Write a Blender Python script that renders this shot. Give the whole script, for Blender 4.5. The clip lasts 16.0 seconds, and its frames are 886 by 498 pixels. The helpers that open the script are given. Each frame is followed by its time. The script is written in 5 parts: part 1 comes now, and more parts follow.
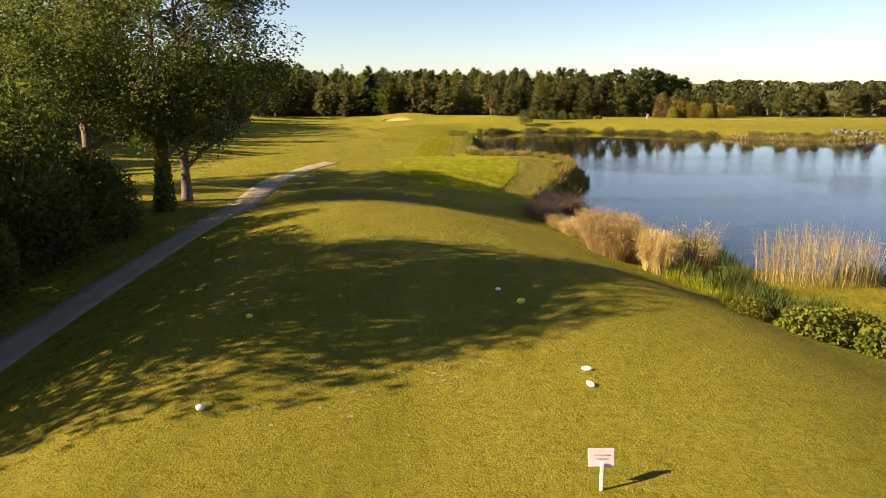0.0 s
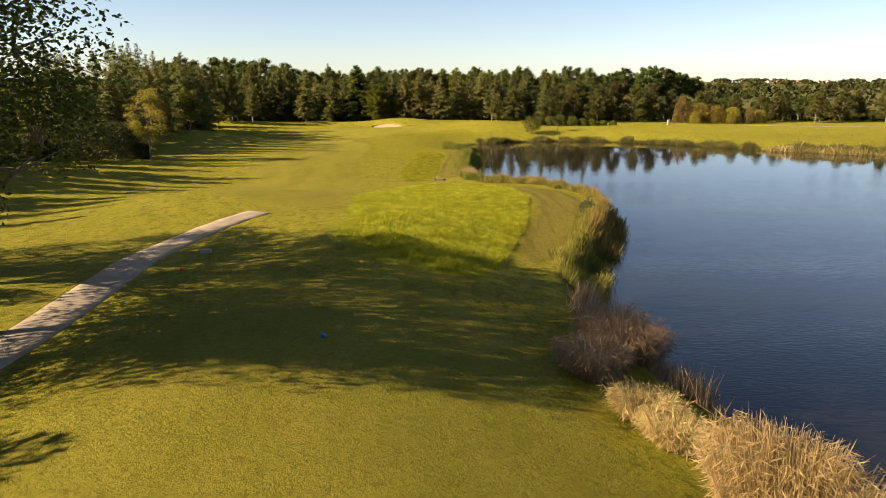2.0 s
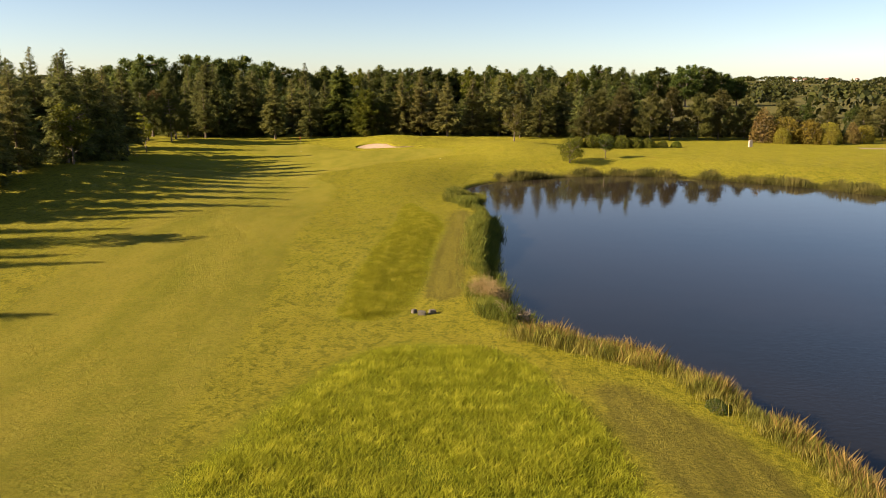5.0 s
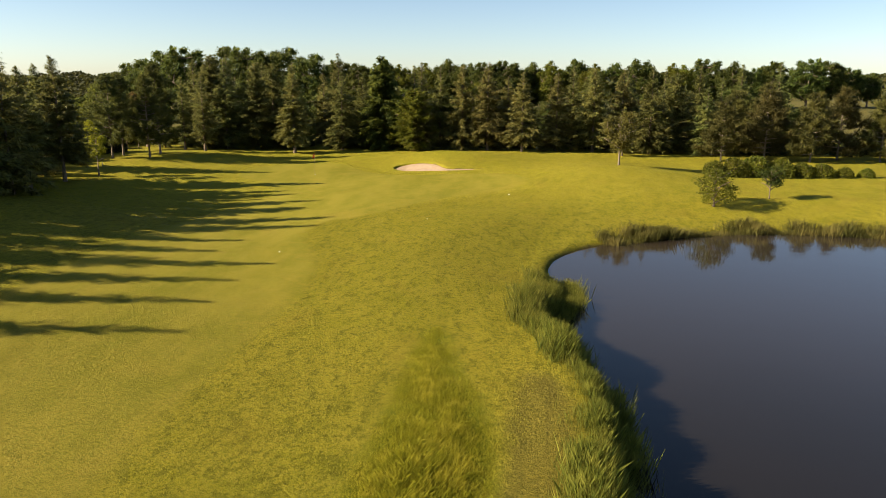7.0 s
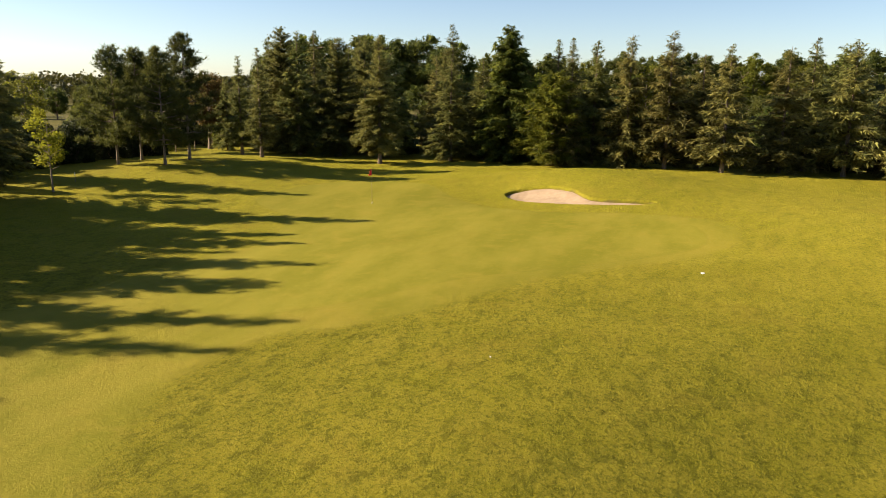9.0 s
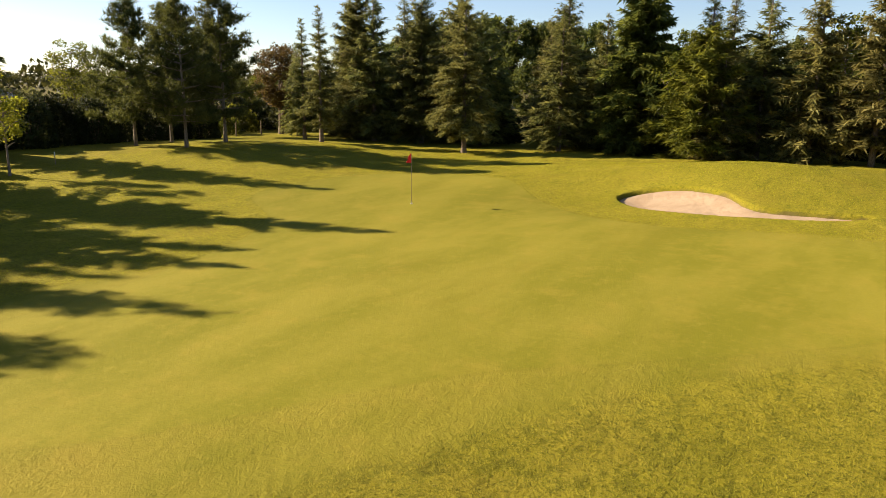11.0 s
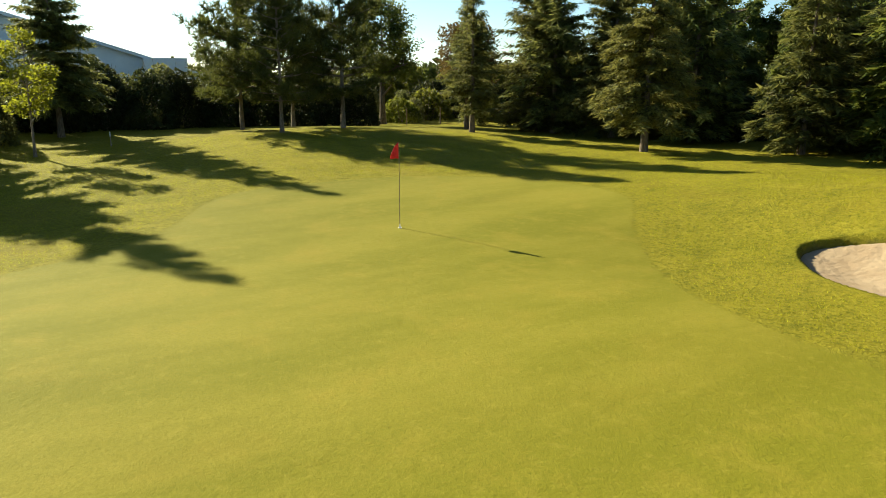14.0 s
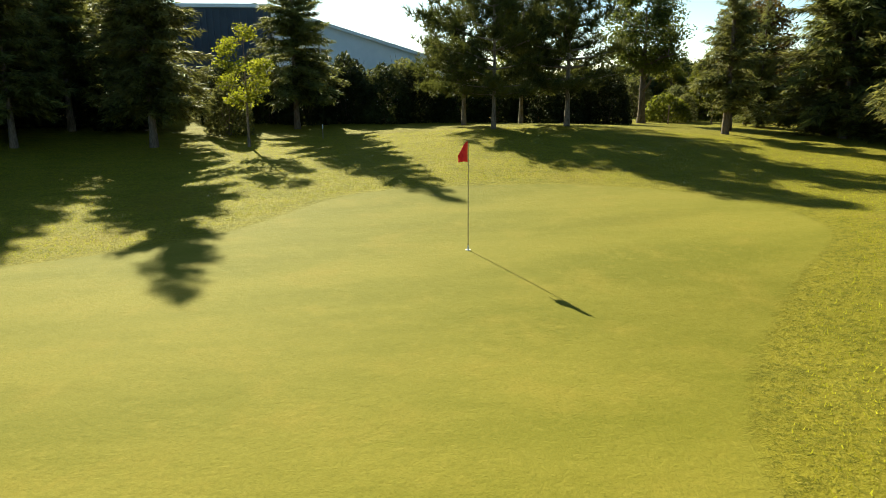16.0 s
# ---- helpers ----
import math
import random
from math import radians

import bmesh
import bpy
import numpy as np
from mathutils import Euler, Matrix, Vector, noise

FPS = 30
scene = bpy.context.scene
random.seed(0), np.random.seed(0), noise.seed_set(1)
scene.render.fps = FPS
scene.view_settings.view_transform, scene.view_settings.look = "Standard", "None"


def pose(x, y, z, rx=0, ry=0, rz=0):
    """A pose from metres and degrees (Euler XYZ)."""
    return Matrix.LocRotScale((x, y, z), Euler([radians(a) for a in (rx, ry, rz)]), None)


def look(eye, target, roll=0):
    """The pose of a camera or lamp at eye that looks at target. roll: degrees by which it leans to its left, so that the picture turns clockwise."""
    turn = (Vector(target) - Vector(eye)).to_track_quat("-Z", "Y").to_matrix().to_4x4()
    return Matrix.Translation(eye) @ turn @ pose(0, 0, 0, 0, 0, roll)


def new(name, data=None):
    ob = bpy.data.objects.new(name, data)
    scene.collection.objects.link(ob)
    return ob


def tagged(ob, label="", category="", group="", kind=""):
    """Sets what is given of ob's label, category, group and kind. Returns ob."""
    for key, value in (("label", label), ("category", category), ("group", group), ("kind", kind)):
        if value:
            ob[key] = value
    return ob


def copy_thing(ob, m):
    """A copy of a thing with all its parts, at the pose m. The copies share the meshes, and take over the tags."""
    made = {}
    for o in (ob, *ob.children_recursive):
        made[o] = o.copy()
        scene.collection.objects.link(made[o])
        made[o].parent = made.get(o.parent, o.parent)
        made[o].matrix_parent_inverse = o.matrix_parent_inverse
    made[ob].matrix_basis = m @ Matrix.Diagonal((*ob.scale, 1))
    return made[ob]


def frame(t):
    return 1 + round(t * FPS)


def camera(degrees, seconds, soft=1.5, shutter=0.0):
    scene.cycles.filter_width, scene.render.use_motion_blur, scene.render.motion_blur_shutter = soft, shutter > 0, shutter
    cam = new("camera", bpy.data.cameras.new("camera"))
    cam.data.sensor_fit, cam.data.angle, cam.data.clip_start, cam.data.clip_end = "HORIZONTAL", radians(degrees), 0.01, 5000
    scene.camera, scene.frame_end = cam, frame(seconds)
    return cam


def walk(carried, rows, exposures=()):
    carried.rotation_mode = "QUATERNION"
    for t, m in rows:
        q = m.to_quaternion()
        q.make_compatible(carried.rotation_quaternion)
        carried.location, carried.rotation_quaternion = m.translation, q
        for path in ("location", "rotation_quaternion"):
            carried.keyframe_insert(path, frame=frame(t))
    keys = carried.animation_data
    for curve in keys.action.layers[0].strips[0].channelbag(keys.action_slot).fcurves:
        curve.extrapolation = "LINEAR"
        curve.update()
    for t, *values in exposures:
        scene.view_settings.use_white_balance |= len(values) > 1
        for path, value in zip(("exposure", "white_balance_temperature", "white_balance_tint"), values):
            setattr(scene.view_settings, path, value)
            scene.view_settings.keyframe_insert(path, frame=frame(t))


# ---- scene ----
cam = camera(63.1, 16.0, soft=0.6)
METRES, EYE, TILT, LEAN, TURN = 150.0, 6.0, -12.6, 0.0, 0.0
ROWS = [
    (0.0, 0.0, 0.0, 0.0, 0.0, 0.0, 0.0),
    (0.5, 0.0016, 0.0234, 0.0057, -0.03, -0.05, 0.01),
    (1.0, 0.0035, 0.0495, 0.0129, -0.04, -0.09, 0.03),
    (1.5, 0.0054, 0.0783, 0.0212, -0.01, -0.14, 0.03),
    (2.0, 0.0074, 0.1092, 0.0299, 0.12, -0.15, 0.01),
    (2.5, 0.0096, 0.1407, 0.0391, 0.24, -0.2, 0.02),
    (3.0, 0.0116, 0.1738, 0.0486, 0.38, -0.24, -0.04),
    (3.5, 0.0131, 0.2081, 0.0583, 0.51, -0.27, -0.1),
    (4.0, 0.0143, 0.2457, 0.0686, 0.67, -0.31, -0.18),
    (6.5, 0.014, 0.4756, 0.1241, 4.61, -0.68, -1.25),
    (7.0, 0.0127, 0.5299, 0.1348, 7.03, -0.78, -1.81),
    (7.5, 0.0105, 0.5875, 0.146, 9.85, -0.76, -2.45),
    (8.0, 0.0079, 0.6407, 0.1555, 12.99, -0.79, -3.23),
    (8.5, 0.0048, 0.6871, 0.1614, 16.47, -0.96, -4.04),
    (9.0, 0.0008, 0.7255, 0.1647, 20.42, -1.25, -5.02),
    (9.5, -0.0034, 0.7562, 0.1666, 24.01, -1.52, -5.82),
    (10.0, -0.0078, 0.7829, 0.1683, 26.89, -1.78, -6.39),
    (12.5, -0.025, 0.8817, 0.1781, 40.99, -3.85, -8.64),
    (13.0, -0.0254, 0.9004, 0.181, 45.38, -4.5, -9.29),
    (13.5, -0.0265, 0.9173, 0.1835, 50.72, -5.41, -9.99),
    (14.0, -0.0288, 0.9318, 0.1856, 56.73, -6.49, -10.71),
    (14.5, -0.0317, 0.9446, 0.1876, 63.31, -7.78, -11.32),
    (15.0, -0.0349, 0.9553, 0.1893, 69.91, -9.09, -11.77),
    (15.5, -0.0378, 0.9642, 0.1909, 76.04, -10.37, -12.03),
    (16.0, -0.0408, 0.9738, 0.1926, 82.75, -11.79, -12.13),
]
walk(cam, [(t, pose(0, 0, EYE, TILT, LEAN, TURN) @ pose(METRES * x, METRES * y, METRES * z, 90 + pitch, roll, yaw)) for t, x, y, z, yaw, pitch, roll in ROWS],
     [(0.0, 1.7, 7050, 16), (1.8, 1.68, 7030, 16), (4.2, 1.58, 7000, 16), (7.0, 1.55, 6600, 11), (10.0, 1.6, 6600, 13), (12.3, 1.62, 6500, 14), (13.0, 1.6, 6400, 1), (13.5, 1.62, 6350, -3), (14.5, 1.62, 6280, -9), (16.0, 1.62, 6280, -9)])
# ---- light ----
SUN_FROM = Vector((-0.966 * 0.898, -0.26 * 0.898, 0.44)).normalized()
world = bpy.data.worlds.new("sky")
scene.world = world
world.use_nodes = True
sky = world.node_tree.nodes.new("ShaderNodeTexSky")
sky.sky_type = "NISHITA"
sky.sun_disc = False
sky.sun_elevation = math.asin(SUN_FROM.z)
sky.sun_rotation = math.atan2(SUN_FROM.x, SUN_FROM.y)
sky.air_density, sky.dust_density, sky.ozone_density = 0.75, 0.35, 1.0
clear_air = world.node_tree.nodes.new("ShaderNodeMix")
clear_air.data_type, clear_air.blend_type = "RGBA", "MULTIPLY"
clear_air.inputs["Factor"].default_value = 1.0
clear_air.inputs["B"].default_value = (1.02, 1.04, 1.06, 1.0)
world.node_tree.links.new(sky.outputs[0], clear_air.inputs["A"])
world.node_tree.links.new([o for o in clear_air.outputs if o.type == "RGBA"][0], world.node_tree.nodes["Background"].inputs[0])
world.node_tree.nodes["Background"].inputs[1].default_value = 0.05
sun = new("sun", bpy.data.lights.new("sun", "SUN"))
sun.data.energy, sun.data.angle, sun.data.color = 5.0, radians(0.55), (1.0, 0.86, 0.64)
sun.matrix_world = look(SUN_FROM * 300, (0, 0, 0))


# ---- materials ----
class Nodes:
    """Short hand for building a node material."""

    def __init__(self, name):
        self.mat = bpy.data.materials.new(name)
        self.mat.use_nodes = True
        self.tree = self.mat.node_tree
        self.bsdf = self.tree.nodes["Principled BSDF"]
        self.out = self.tree.nodes["Material Output"]
        self.place = self.add("ShaderNodeNewGeometry").outputs["Position"]

    def add(self, kind):
        return self.tree.nodes.new(kind)

    def link(self, a, b):
        self.tree.links.new(a, b)

    def put(self, socket, value):
        if isinstance(value, bpy.types.NodeSocket):
            self.link(value, socket)
        else:
            socket.default_value = (*value, 1.0) if isinstance(value, tuple) and len(value) == 3 and socket.type == "RGBA" else value

    def noise(self, scale, detail=4.0, rough=0.55, stretch=None, vector=None):
        n = self.add("ShaderNodeTexNoise")
        n.inputs["Scale"].default_value, n.inputs["Detail"].default_value, n.inputs["Roughness"].default_value = scale, detail, rough
        v = vector or self.place
        if stretch:
            m = self.add("ShaderNodeMapping")
            self.link(v, m.inputs[0])
            m.inputs["Rotation"].default_value = (0, 0, radians(stretch[3]) if len(stretch) > 3 else 0)
            m.inputs["Scale"].default_value = stretch[:3]
            v = m.outputs[0]
        self.link(v, n.inputs["Vector"])
        return n.outputs["Fac"]

    def ramp(self, fac, lo, hi, a=0.0, b=1.0):
        r = self.add("ShaderNodeMapRange")
        r.interpolation_type = "SMOOTHSTEP"
        for key, v in (("Value", fac), ("From Min", lo), ("From Max", hi), ("To Min", a), ("To Max", b)):
            self.put(r.inputs[key], v)
        return r.outputs[0]

    def mix(self, fac, a, b, how="MIX"):
        m = self.add("ShaderNodeMix")
        m.data_type, m.blend_type = "RGBA", how
        self.put(m.inputs["Factor"], fac), self.put(m.inputs["A"], a), self.put(m.inputs["B"], b)
        return [o for o in m.outputs if o.type == "RGBA"][0]

    def math(self, op, a, b=0.0):
        m = self.add("ShaderNodeMath")
        m.operation = op
        self.put(m.inputs[0], a), self.put(m.inputs[1], b)
        return m.outputs[0]

    def attr(self, name):
        a = self.add("ShaderNodeAttribute")
        a.attribute_name = name
        return a.outputs["Fac"]

    def bump(self, height, strength, distance):
        b = self.add("ShaderNodeBump")
        b.inputs["Strength"].default_value, b.inputs["Distance"].default_value = strength, distance
        self.link(height, b.inputs["Height"])
        self.link(b.outputs[0], self.bsdf.inputs["Normal"])

    def done(self, colour, rough=0.9, metal=0.0, spec=0.3):
        self.put(self.bsdf.inputs["Base Color"], colour)
        self.put(self.bsdf.inputs["Roughness"], rough)
        self.put(self.bsdf.inputs["Metallic"], metal)
        self.bsdf.inputs["Specular IOR Level"].default_value = spec
        return self.mat


def turf_material():
    n = Nodes("turf")
    broad, mid, fine = n.noise(0.09, 3), n.noise(0.7, 5), n.noise(9.0, 5, 0.8)
    blades = n.noise(28.0, 4, 0.75)
    axis = n.add("ShaderNodeSeparateXYZ")
    n.link(n.place, axis.inputs[0])
    coarse_cut = n.ramp(axis.outputs[1], 98.0, 122.0, 1.0, 0.0)
    rougher = n.ramp(axis.outputs[1], 128.0, 144.0, 1.0, 0.35)
    semi = n.mix(n.ramp(broad, 0.35, 0.65), (0.196, 0.1776, 0.0103), (0.2224, 0.1896, 0.0138))
    semi = n.mix(n.ramp(mid, 0.3, 0.75), semi, (0.252, 0.2144, 0.0191))
    semi = n.mix(n.ramp(fine, 0.47, 0.6, 0.0, 0.55), semi, (0.0736, 0.0768, 0.0047))
    semi = n.mix(n.ramp(blades, 0.5, 0.68, 0.0, 0.65), semi, (0.328, 0.268, 0.0455))
    semi = n.mix(n.ramp(n.noise(2.6, 4, 0.65, (1.0, 0.6, 1.0, 20)), 0.5, 0.64, 0.0, n.math("MULTIPLY", rougher, 0.55)), semi, (0.078, 0.082, 0.0058))
    semi = n.mix(n.ramp(n.noise(5.5, 3, 0.6), 0.52, 0.66, 0.0, n.math("MULTIPLY", rougher, 0.5)), semi, (0.066, 0.07, 0.005))
    semi = n.mix(n.ramp(n.noise(0.33, 4, 0.6), 0.52, 0.72, 0.0, 0.35), semi, (0.192, 0.1424, 0.0162))
    streak = n.noise(0.3, 4, 0.62, (1.0, 0.3, 1.0, -40))
    green = n.mix(n.ramp(n.noise(0.45, 4, 0.6, (1.0, 0.35, 1.0, -28)), 0.35, 0.68), (0.1584, 0.1456, 0.0114), (0.2144, 0.1832, 0.0213))
    green = n.mix(n.ramp(n.noise(0.9, 5, 0.65), 0.48, 0.72, 0.0, 0.6), green, (0.244, 0.1888, 0.0242))
    green = n.mix(n.ramp(streak, 0.52, 0.7, 0.0, 0.6), green, (0.1504, 0.132, 0.0099))
    green = n.mix(n.ramp(n.noise(5.0, 4, 0.7), 0.5, 0.72, 0.0, 0.35), green, (0.256, 0.2096, 0.0309))
    green = n.mix(n.ramp(n.noise(26.0, 4, 0.7), 0.4, 0.7, 0.0, 0.45), green, (0.1264, 0.1224, 0.01))
    semi = n.mix(n.ramp(n.noise(1.5, 5, 0.7, (1.0, 0.3, 1.0, 14)), 0.48, 0.68, 0.0, 0.32), semi, (0.09, 0.094, 0.006))
    fair = n.mix(n.ramp(n.noise(0.5, 4, 0.6, (1.0, 0.25, 1.0, 12)), 0.35, 0.7, 0.0, 0.6), green, (0.236, 0.1904, 0.0235))
    fair = n.mix(n.ramp(n.noise(0.22, 3, 0.6), 0.52, 0.74, 0.0, 0.3), fair, (0.24, 0.1808, 0.025))
    fair = n.mix(n.ramp(fine, 0.45, 0.65, 0.0, n.math("ADD", n.math("MULTIPLY", coarse_cut, 0.5), 0.14)), fair, (0.112, 0.1104, 0.0087))
    fair = n.mix(n.math("MULTIPLY", n.ramp(n.noise(4.2, 4, 0.7), 0.5, 0.68, 0.0, 0.32), n.math("ADD", coarse_cut, 0.12)), fair, (0.104, 0.0944, 0.0074))
    wobble = n.math("MULTIPLY", n.math("SUBTRACT", n.noise(1.2, 3), 0.5), 0.5)
    long = n.mix(n.ramp(mid, 0.3, 0.7), (0.125, 0.138, 0.008), (0.19, 0.185, 0.013))
    colour = n.mix(n.ramp(n.math("ADD", n.attr("fairway"), n.math("MULTIPLY", wobble, 2.0)), -0.45, 0.45), fair, semi)
    ruts = n.ramp(n.math("ABSOLUTE", n.math("ADD", n.attr("worn"), n.math("ADD", n.math("MULTIPLY", wobble, 0.5), 0.35))), 0.08, 0.3, 0.35, 0.0)
    worn = n.mix(n.ramp(fine, 0.42, 0.6), (0.168, 0.132, 0.0208), (0.088, 0.08, 0.0104))
    worn = n.mix(n.ramp(blades, 0.52, 0.7, 0.0, 0.6), worn, (0.264, 0.2, 0.056))
    worn = n.mix(ruts, worn, (0.068, 0.06, 0.0112))
    worn = n.mix(n.ramp(n.noise(2.2, 3, 0.6, (1.0, 0.07, 1.0, 4)), 0.5, 0.66, 0.0, 0.6), worn, (0.064, 0.0528, 0.0112))
    colour = n.mix(n.ramp(n.math("ADD", n.attr("worn"), n.math("MULTIPLY", wobble, 1.5)), -0.4, 0.4, 0.8, 0.0), colour, worn)
    colour = n.mix(n.ramp(n.math("ADD", n.attr("long_rough"), n.math("MULTIPLY", wobble, 2.0)), -0.5, 0.4), long, colour)
    colour = n.mix(n.ramp(n.math("ADD", n.attr("green"), n.math("MULTIPLY", wobble, 0.25)), -0.16, 0.1), green, colour)
    collar = n.ramp(n.math("ABSOLUTE", n.math("ADD", n.attr("green"), n.math("MULTIPLY", wobble, 0.25))), 0.02, 0.09, 0.1, 0.0)
    colour = n.mix(collar, colour, (0.0952, 0.0816, 0.0082))
    bank = n.ramp(n.math("ADD", n.attr("pond"), n.math("MULTIPLY", wobble, 1.0)), 0.15, 0.6, 1.0, 0.0)
    colour = n.mix(bank, colour, (0.068, 0.0528, 0.0192))
    rim = n.ramp(n.math("ADD", n.attr("bunker"), n.math("MULTIPLY", wobble, 0.35)), -0.12, -0.02, 1.0, 0.0)
    colour = n.mix(rim, colour, n.mix(n.ramp(fine, 0.4, 0.6), (0.08, 0.056, 0.028), (0.13, 0.1, 0.045)))
    field = n.ramp(n.attr("outer"), 0.0, 25.0)
    colour = n.mix(field, colour, n.mix(n.ramp(mid, 0.3, 0.7), (0.068, 0.068, 0.0136), (0.136, 0.1088, 0.034)))
    smooth = n.math("MULTIPLY", n.ramp(n.attr("green"), -0.2, 0.2), n.ramp(n.attr("fairway"), -0.5, 0.5, n.math("ADD", n.math("MULTIPLY", coarse_cut, 0.6), 0.2), 1.0))
    smooth = n.math("MULTIPLY", smooth, n.ramp(axis.outputs[1], 126.0, 142.0, 1.0, 0.5))
    height = n.math("ADD", n.math("MULTIPLY", fine, 1.0), n.math("MULTIPLY", blades, 0.5))
    height = n.math("ADD", height, n.math("MULTIPLY", n.noise(4.6, 4, 0.7), 0.9))
    height = n.math("ADD", height, n.math("MULTIPLY", n.noise(2.6, 3), 0.8))
    n.bump(n.math("MULTIPLY", n.math("SUBTRACT", height, 1.62), n.math("ADD", n.math("MULTIPLY", smooth, 0.92), 0.08)), 0.85, 0.15)
    return n.done(colour, 0.9, 0.0, 0.07)


def leaf_material(name, dark, light, tip, glow=0.35, spread=0.5, grain=0.6, gloss=0.14):
    """Foliage: two sided, lets some light through, varies leaf by leaf and tree by tree."""
    n = Nodes(name)
    island = n.add("ShaderNodeNewGeometry").outputs["Random Per Island"]
    tree = n.add("ShaderNodeObjectInfo").outputs["Random"]
    patch = n.noise(grain, 3)
    colour = n.mix(n.ramp(island, 0.0, 1.0), dark, light)
    colour = n.mix(n.ramp(patch, 0.42, 0.72, 0.0, spread), colour, tip)
    hue = n.add("ShaderNodeHueSaturation")
    n.put(hue.inputs["Hue"], n.math("ADD", n.math("MULTIPLY", tree, 0.035), 0.482))
    n.put(hue.inputs["Value"], n.math("ADD", n.math("MULTIPLY", tree, 0.5), 0.78))
    n.link(colour, hue.inputs["Color"])
    colour = hue.outputs[0]
    n.done(colour, 0.6, 0.0, gloss)
    through_leaf = n.add("ShaderNodeBsdfTranslucent")
    n.link(n.mix(0.5, colour, tip), through_leaf.inputs[0])
    both = n.add("ShaderNodeMixShader")
    both.inputs[0].default_value = glow
    n.link(n.bsdf.outputs[0], both.inputs[1]), n.link(through_leaf.outputs[0], both.inputs[2])
    n.link(both.outputs[0], n.out.inputs[0])
    return n.mat


def bark_material(name, a, b):
    n = Nodes(name)
    colour = n.mix(n.ramp(n.noise(6.0, 5, 0.6, (4, 4, 0.8)), 0.35, 0.65), a, b)
    n.bump(n.noise(14.0, 4, 0.6, (3, 3, 0.6)), 0.7, 0.03)
    return n.done(colour, 0.9)


def plain_material(name, a, b, scale=8.0, rough=0.8, metal=0.0, bump=0.0):
    n = Nodes(name)
    if bump:
        n.bump(n.noise(scale * 4, 4, 0.6), 0.5, bump)
    return n.done(n.mix(n.ramp(n.noise(scale, 5, 0.6), 0.3, 0.7), a, b), rough, metal)


def water_material():
    n = Nodes("pond_water")
    ripple = n.noise(2.6, 4, 0.6, (1.0, 2.4, 1.0, 20))
    swell = n.noise(0.5, 2, 0.5, (1.0, 1.8, 1.0, 20))
    patch = n.ramp(n.noise(0.045, 2, 0.5, (1.0, 2.0, 1.0, 10)), 0.42, 0.62, 0.4, 1.0)
    axis = n.add("ShaderNodeSeparateXYZ")
    n.link(n.place, axis.inputs[0])
    breeze = n.math("MULTIPLY", patch, n.ramp(axis.outputs[1], 50.0, 100.0, 1.0, 0.12))
    n.bump(n.math("ADD", n.math("MULTIPLY", n.math("MULTIPLY", ripple, breeze), 2.6), n.math("MULTIPLY", swell, 0.6)), 0.12, 0.05)
    n.bsdf.inputs["IOR"].default_value = 1.33
    mud = n.mix(n.ramp(n.noise(0.06, 3), 0.35, 0.65), (0.007, 0.007, 0.006), (0.012, 0.01, 0.008))
    mud = n.mix(n.ramp(axis.outputs[1], 95.0, 118.0, 0.0, 1.0), mud, (0.026, 0.02, 0.014))
    return n.done(mud, 0.03, 0.0, 0.5)


def path_material():
    n = Nodes("gravel_path")
    colour = n.mix(n.ramp(n.noise(1.1, 5, 0.6), 0.3, 0.7), (0.208, 0.16, 0.104), (0.264, 0.212, 0.144))
    colour = n.mix(n.ramp(n.noise(45.0, 3, 0.7), 0.45, 0.75, 0.0, 0.5), colour, (0.1904, 0.136, 0.0816))
    n.bump(n.noise(60.0, 3, 0.7), 0.5, 0.01)
    return n.done(colour, 0.95)


def sand_material():
    n = Nodes("bunker_sand")
    colour = n.mix(n.ramp(n.noise(1.6, 5, 0.6), 0.3, 0.7), (0.2788, 0.1972, 0.1258), (0.3264, 0.2414, 0.1598))
    marks = n.noise(5.0, 3, 0.6)
    colour = n.mix(n.ramp(marks, 0.6, 0.75, 0.0, 0.4), colour, (0.2312, 0.1564, 0.0952))
    n.bump(n.math("ADD", marks, n.math("MULTIPLY", n.noise(60.0, 3, 0.7), 0.2)), 0.6, 0.08)
    return n.done(colour, 0.95, 0.0, 0.1)


TURF, WATER, GRAVEL, SAND = turf_material(), water_material(), path_material(), sand_material()
SPRUCE = leaf_material("spruce_needles", (0.01, 0.018, 0.006), (0.16, 0.178, 0.046), (0.3, 0.28, 0.075), 0.38, 0.6, 1.1)
OLIVE_SPRUCE = leaf_material("olive_spruce_needles", (0.02, 0.026, 0.008), (0.21, 0.195, 0.052), (0.33, 0.28, 0.08), 0.36, 0.5, 1.1)
OLIVE_PINE = leaf_material("olive_pine_needles", (0.024, 0.0272, 0.0072), (0.092, 0.0864, 0.0208), (0.18, 0.155, 0.036), 0.22)
PINE = leaf_material("pine_needles", (0.016, 0.0256, 0.008), (0.0864, 0.1056, 0.024), (0.21, 0.21, 0.045), 0.3)
OAK = leaf_material("oak_leaves", (0.011, 0.022, 0.005), (0.062, 0.082, 0.015), (0.165, 0.172, 0.032), 0.42)
NEAR_OAK = leaf_material("near_oak_leaves", (0.016, 0.029, 0.006), (0.07, 0.095, 0.016), (0.16, 0.18, 0.028), 0.5)
DISTANT = leaf_material("distant_leaves", (0.0144, 0.0224, 0.0056), (0.048, 0.0576, 0.012), (0.12, 0.108, 0.026), 0.2)
MEADOW = leaf_material("mid_green_leaves", (0.0288, 0.04, 0.0048), (0.108, 0.124, 0.0136), (0.26, 0.25, 0.03), 0.46)
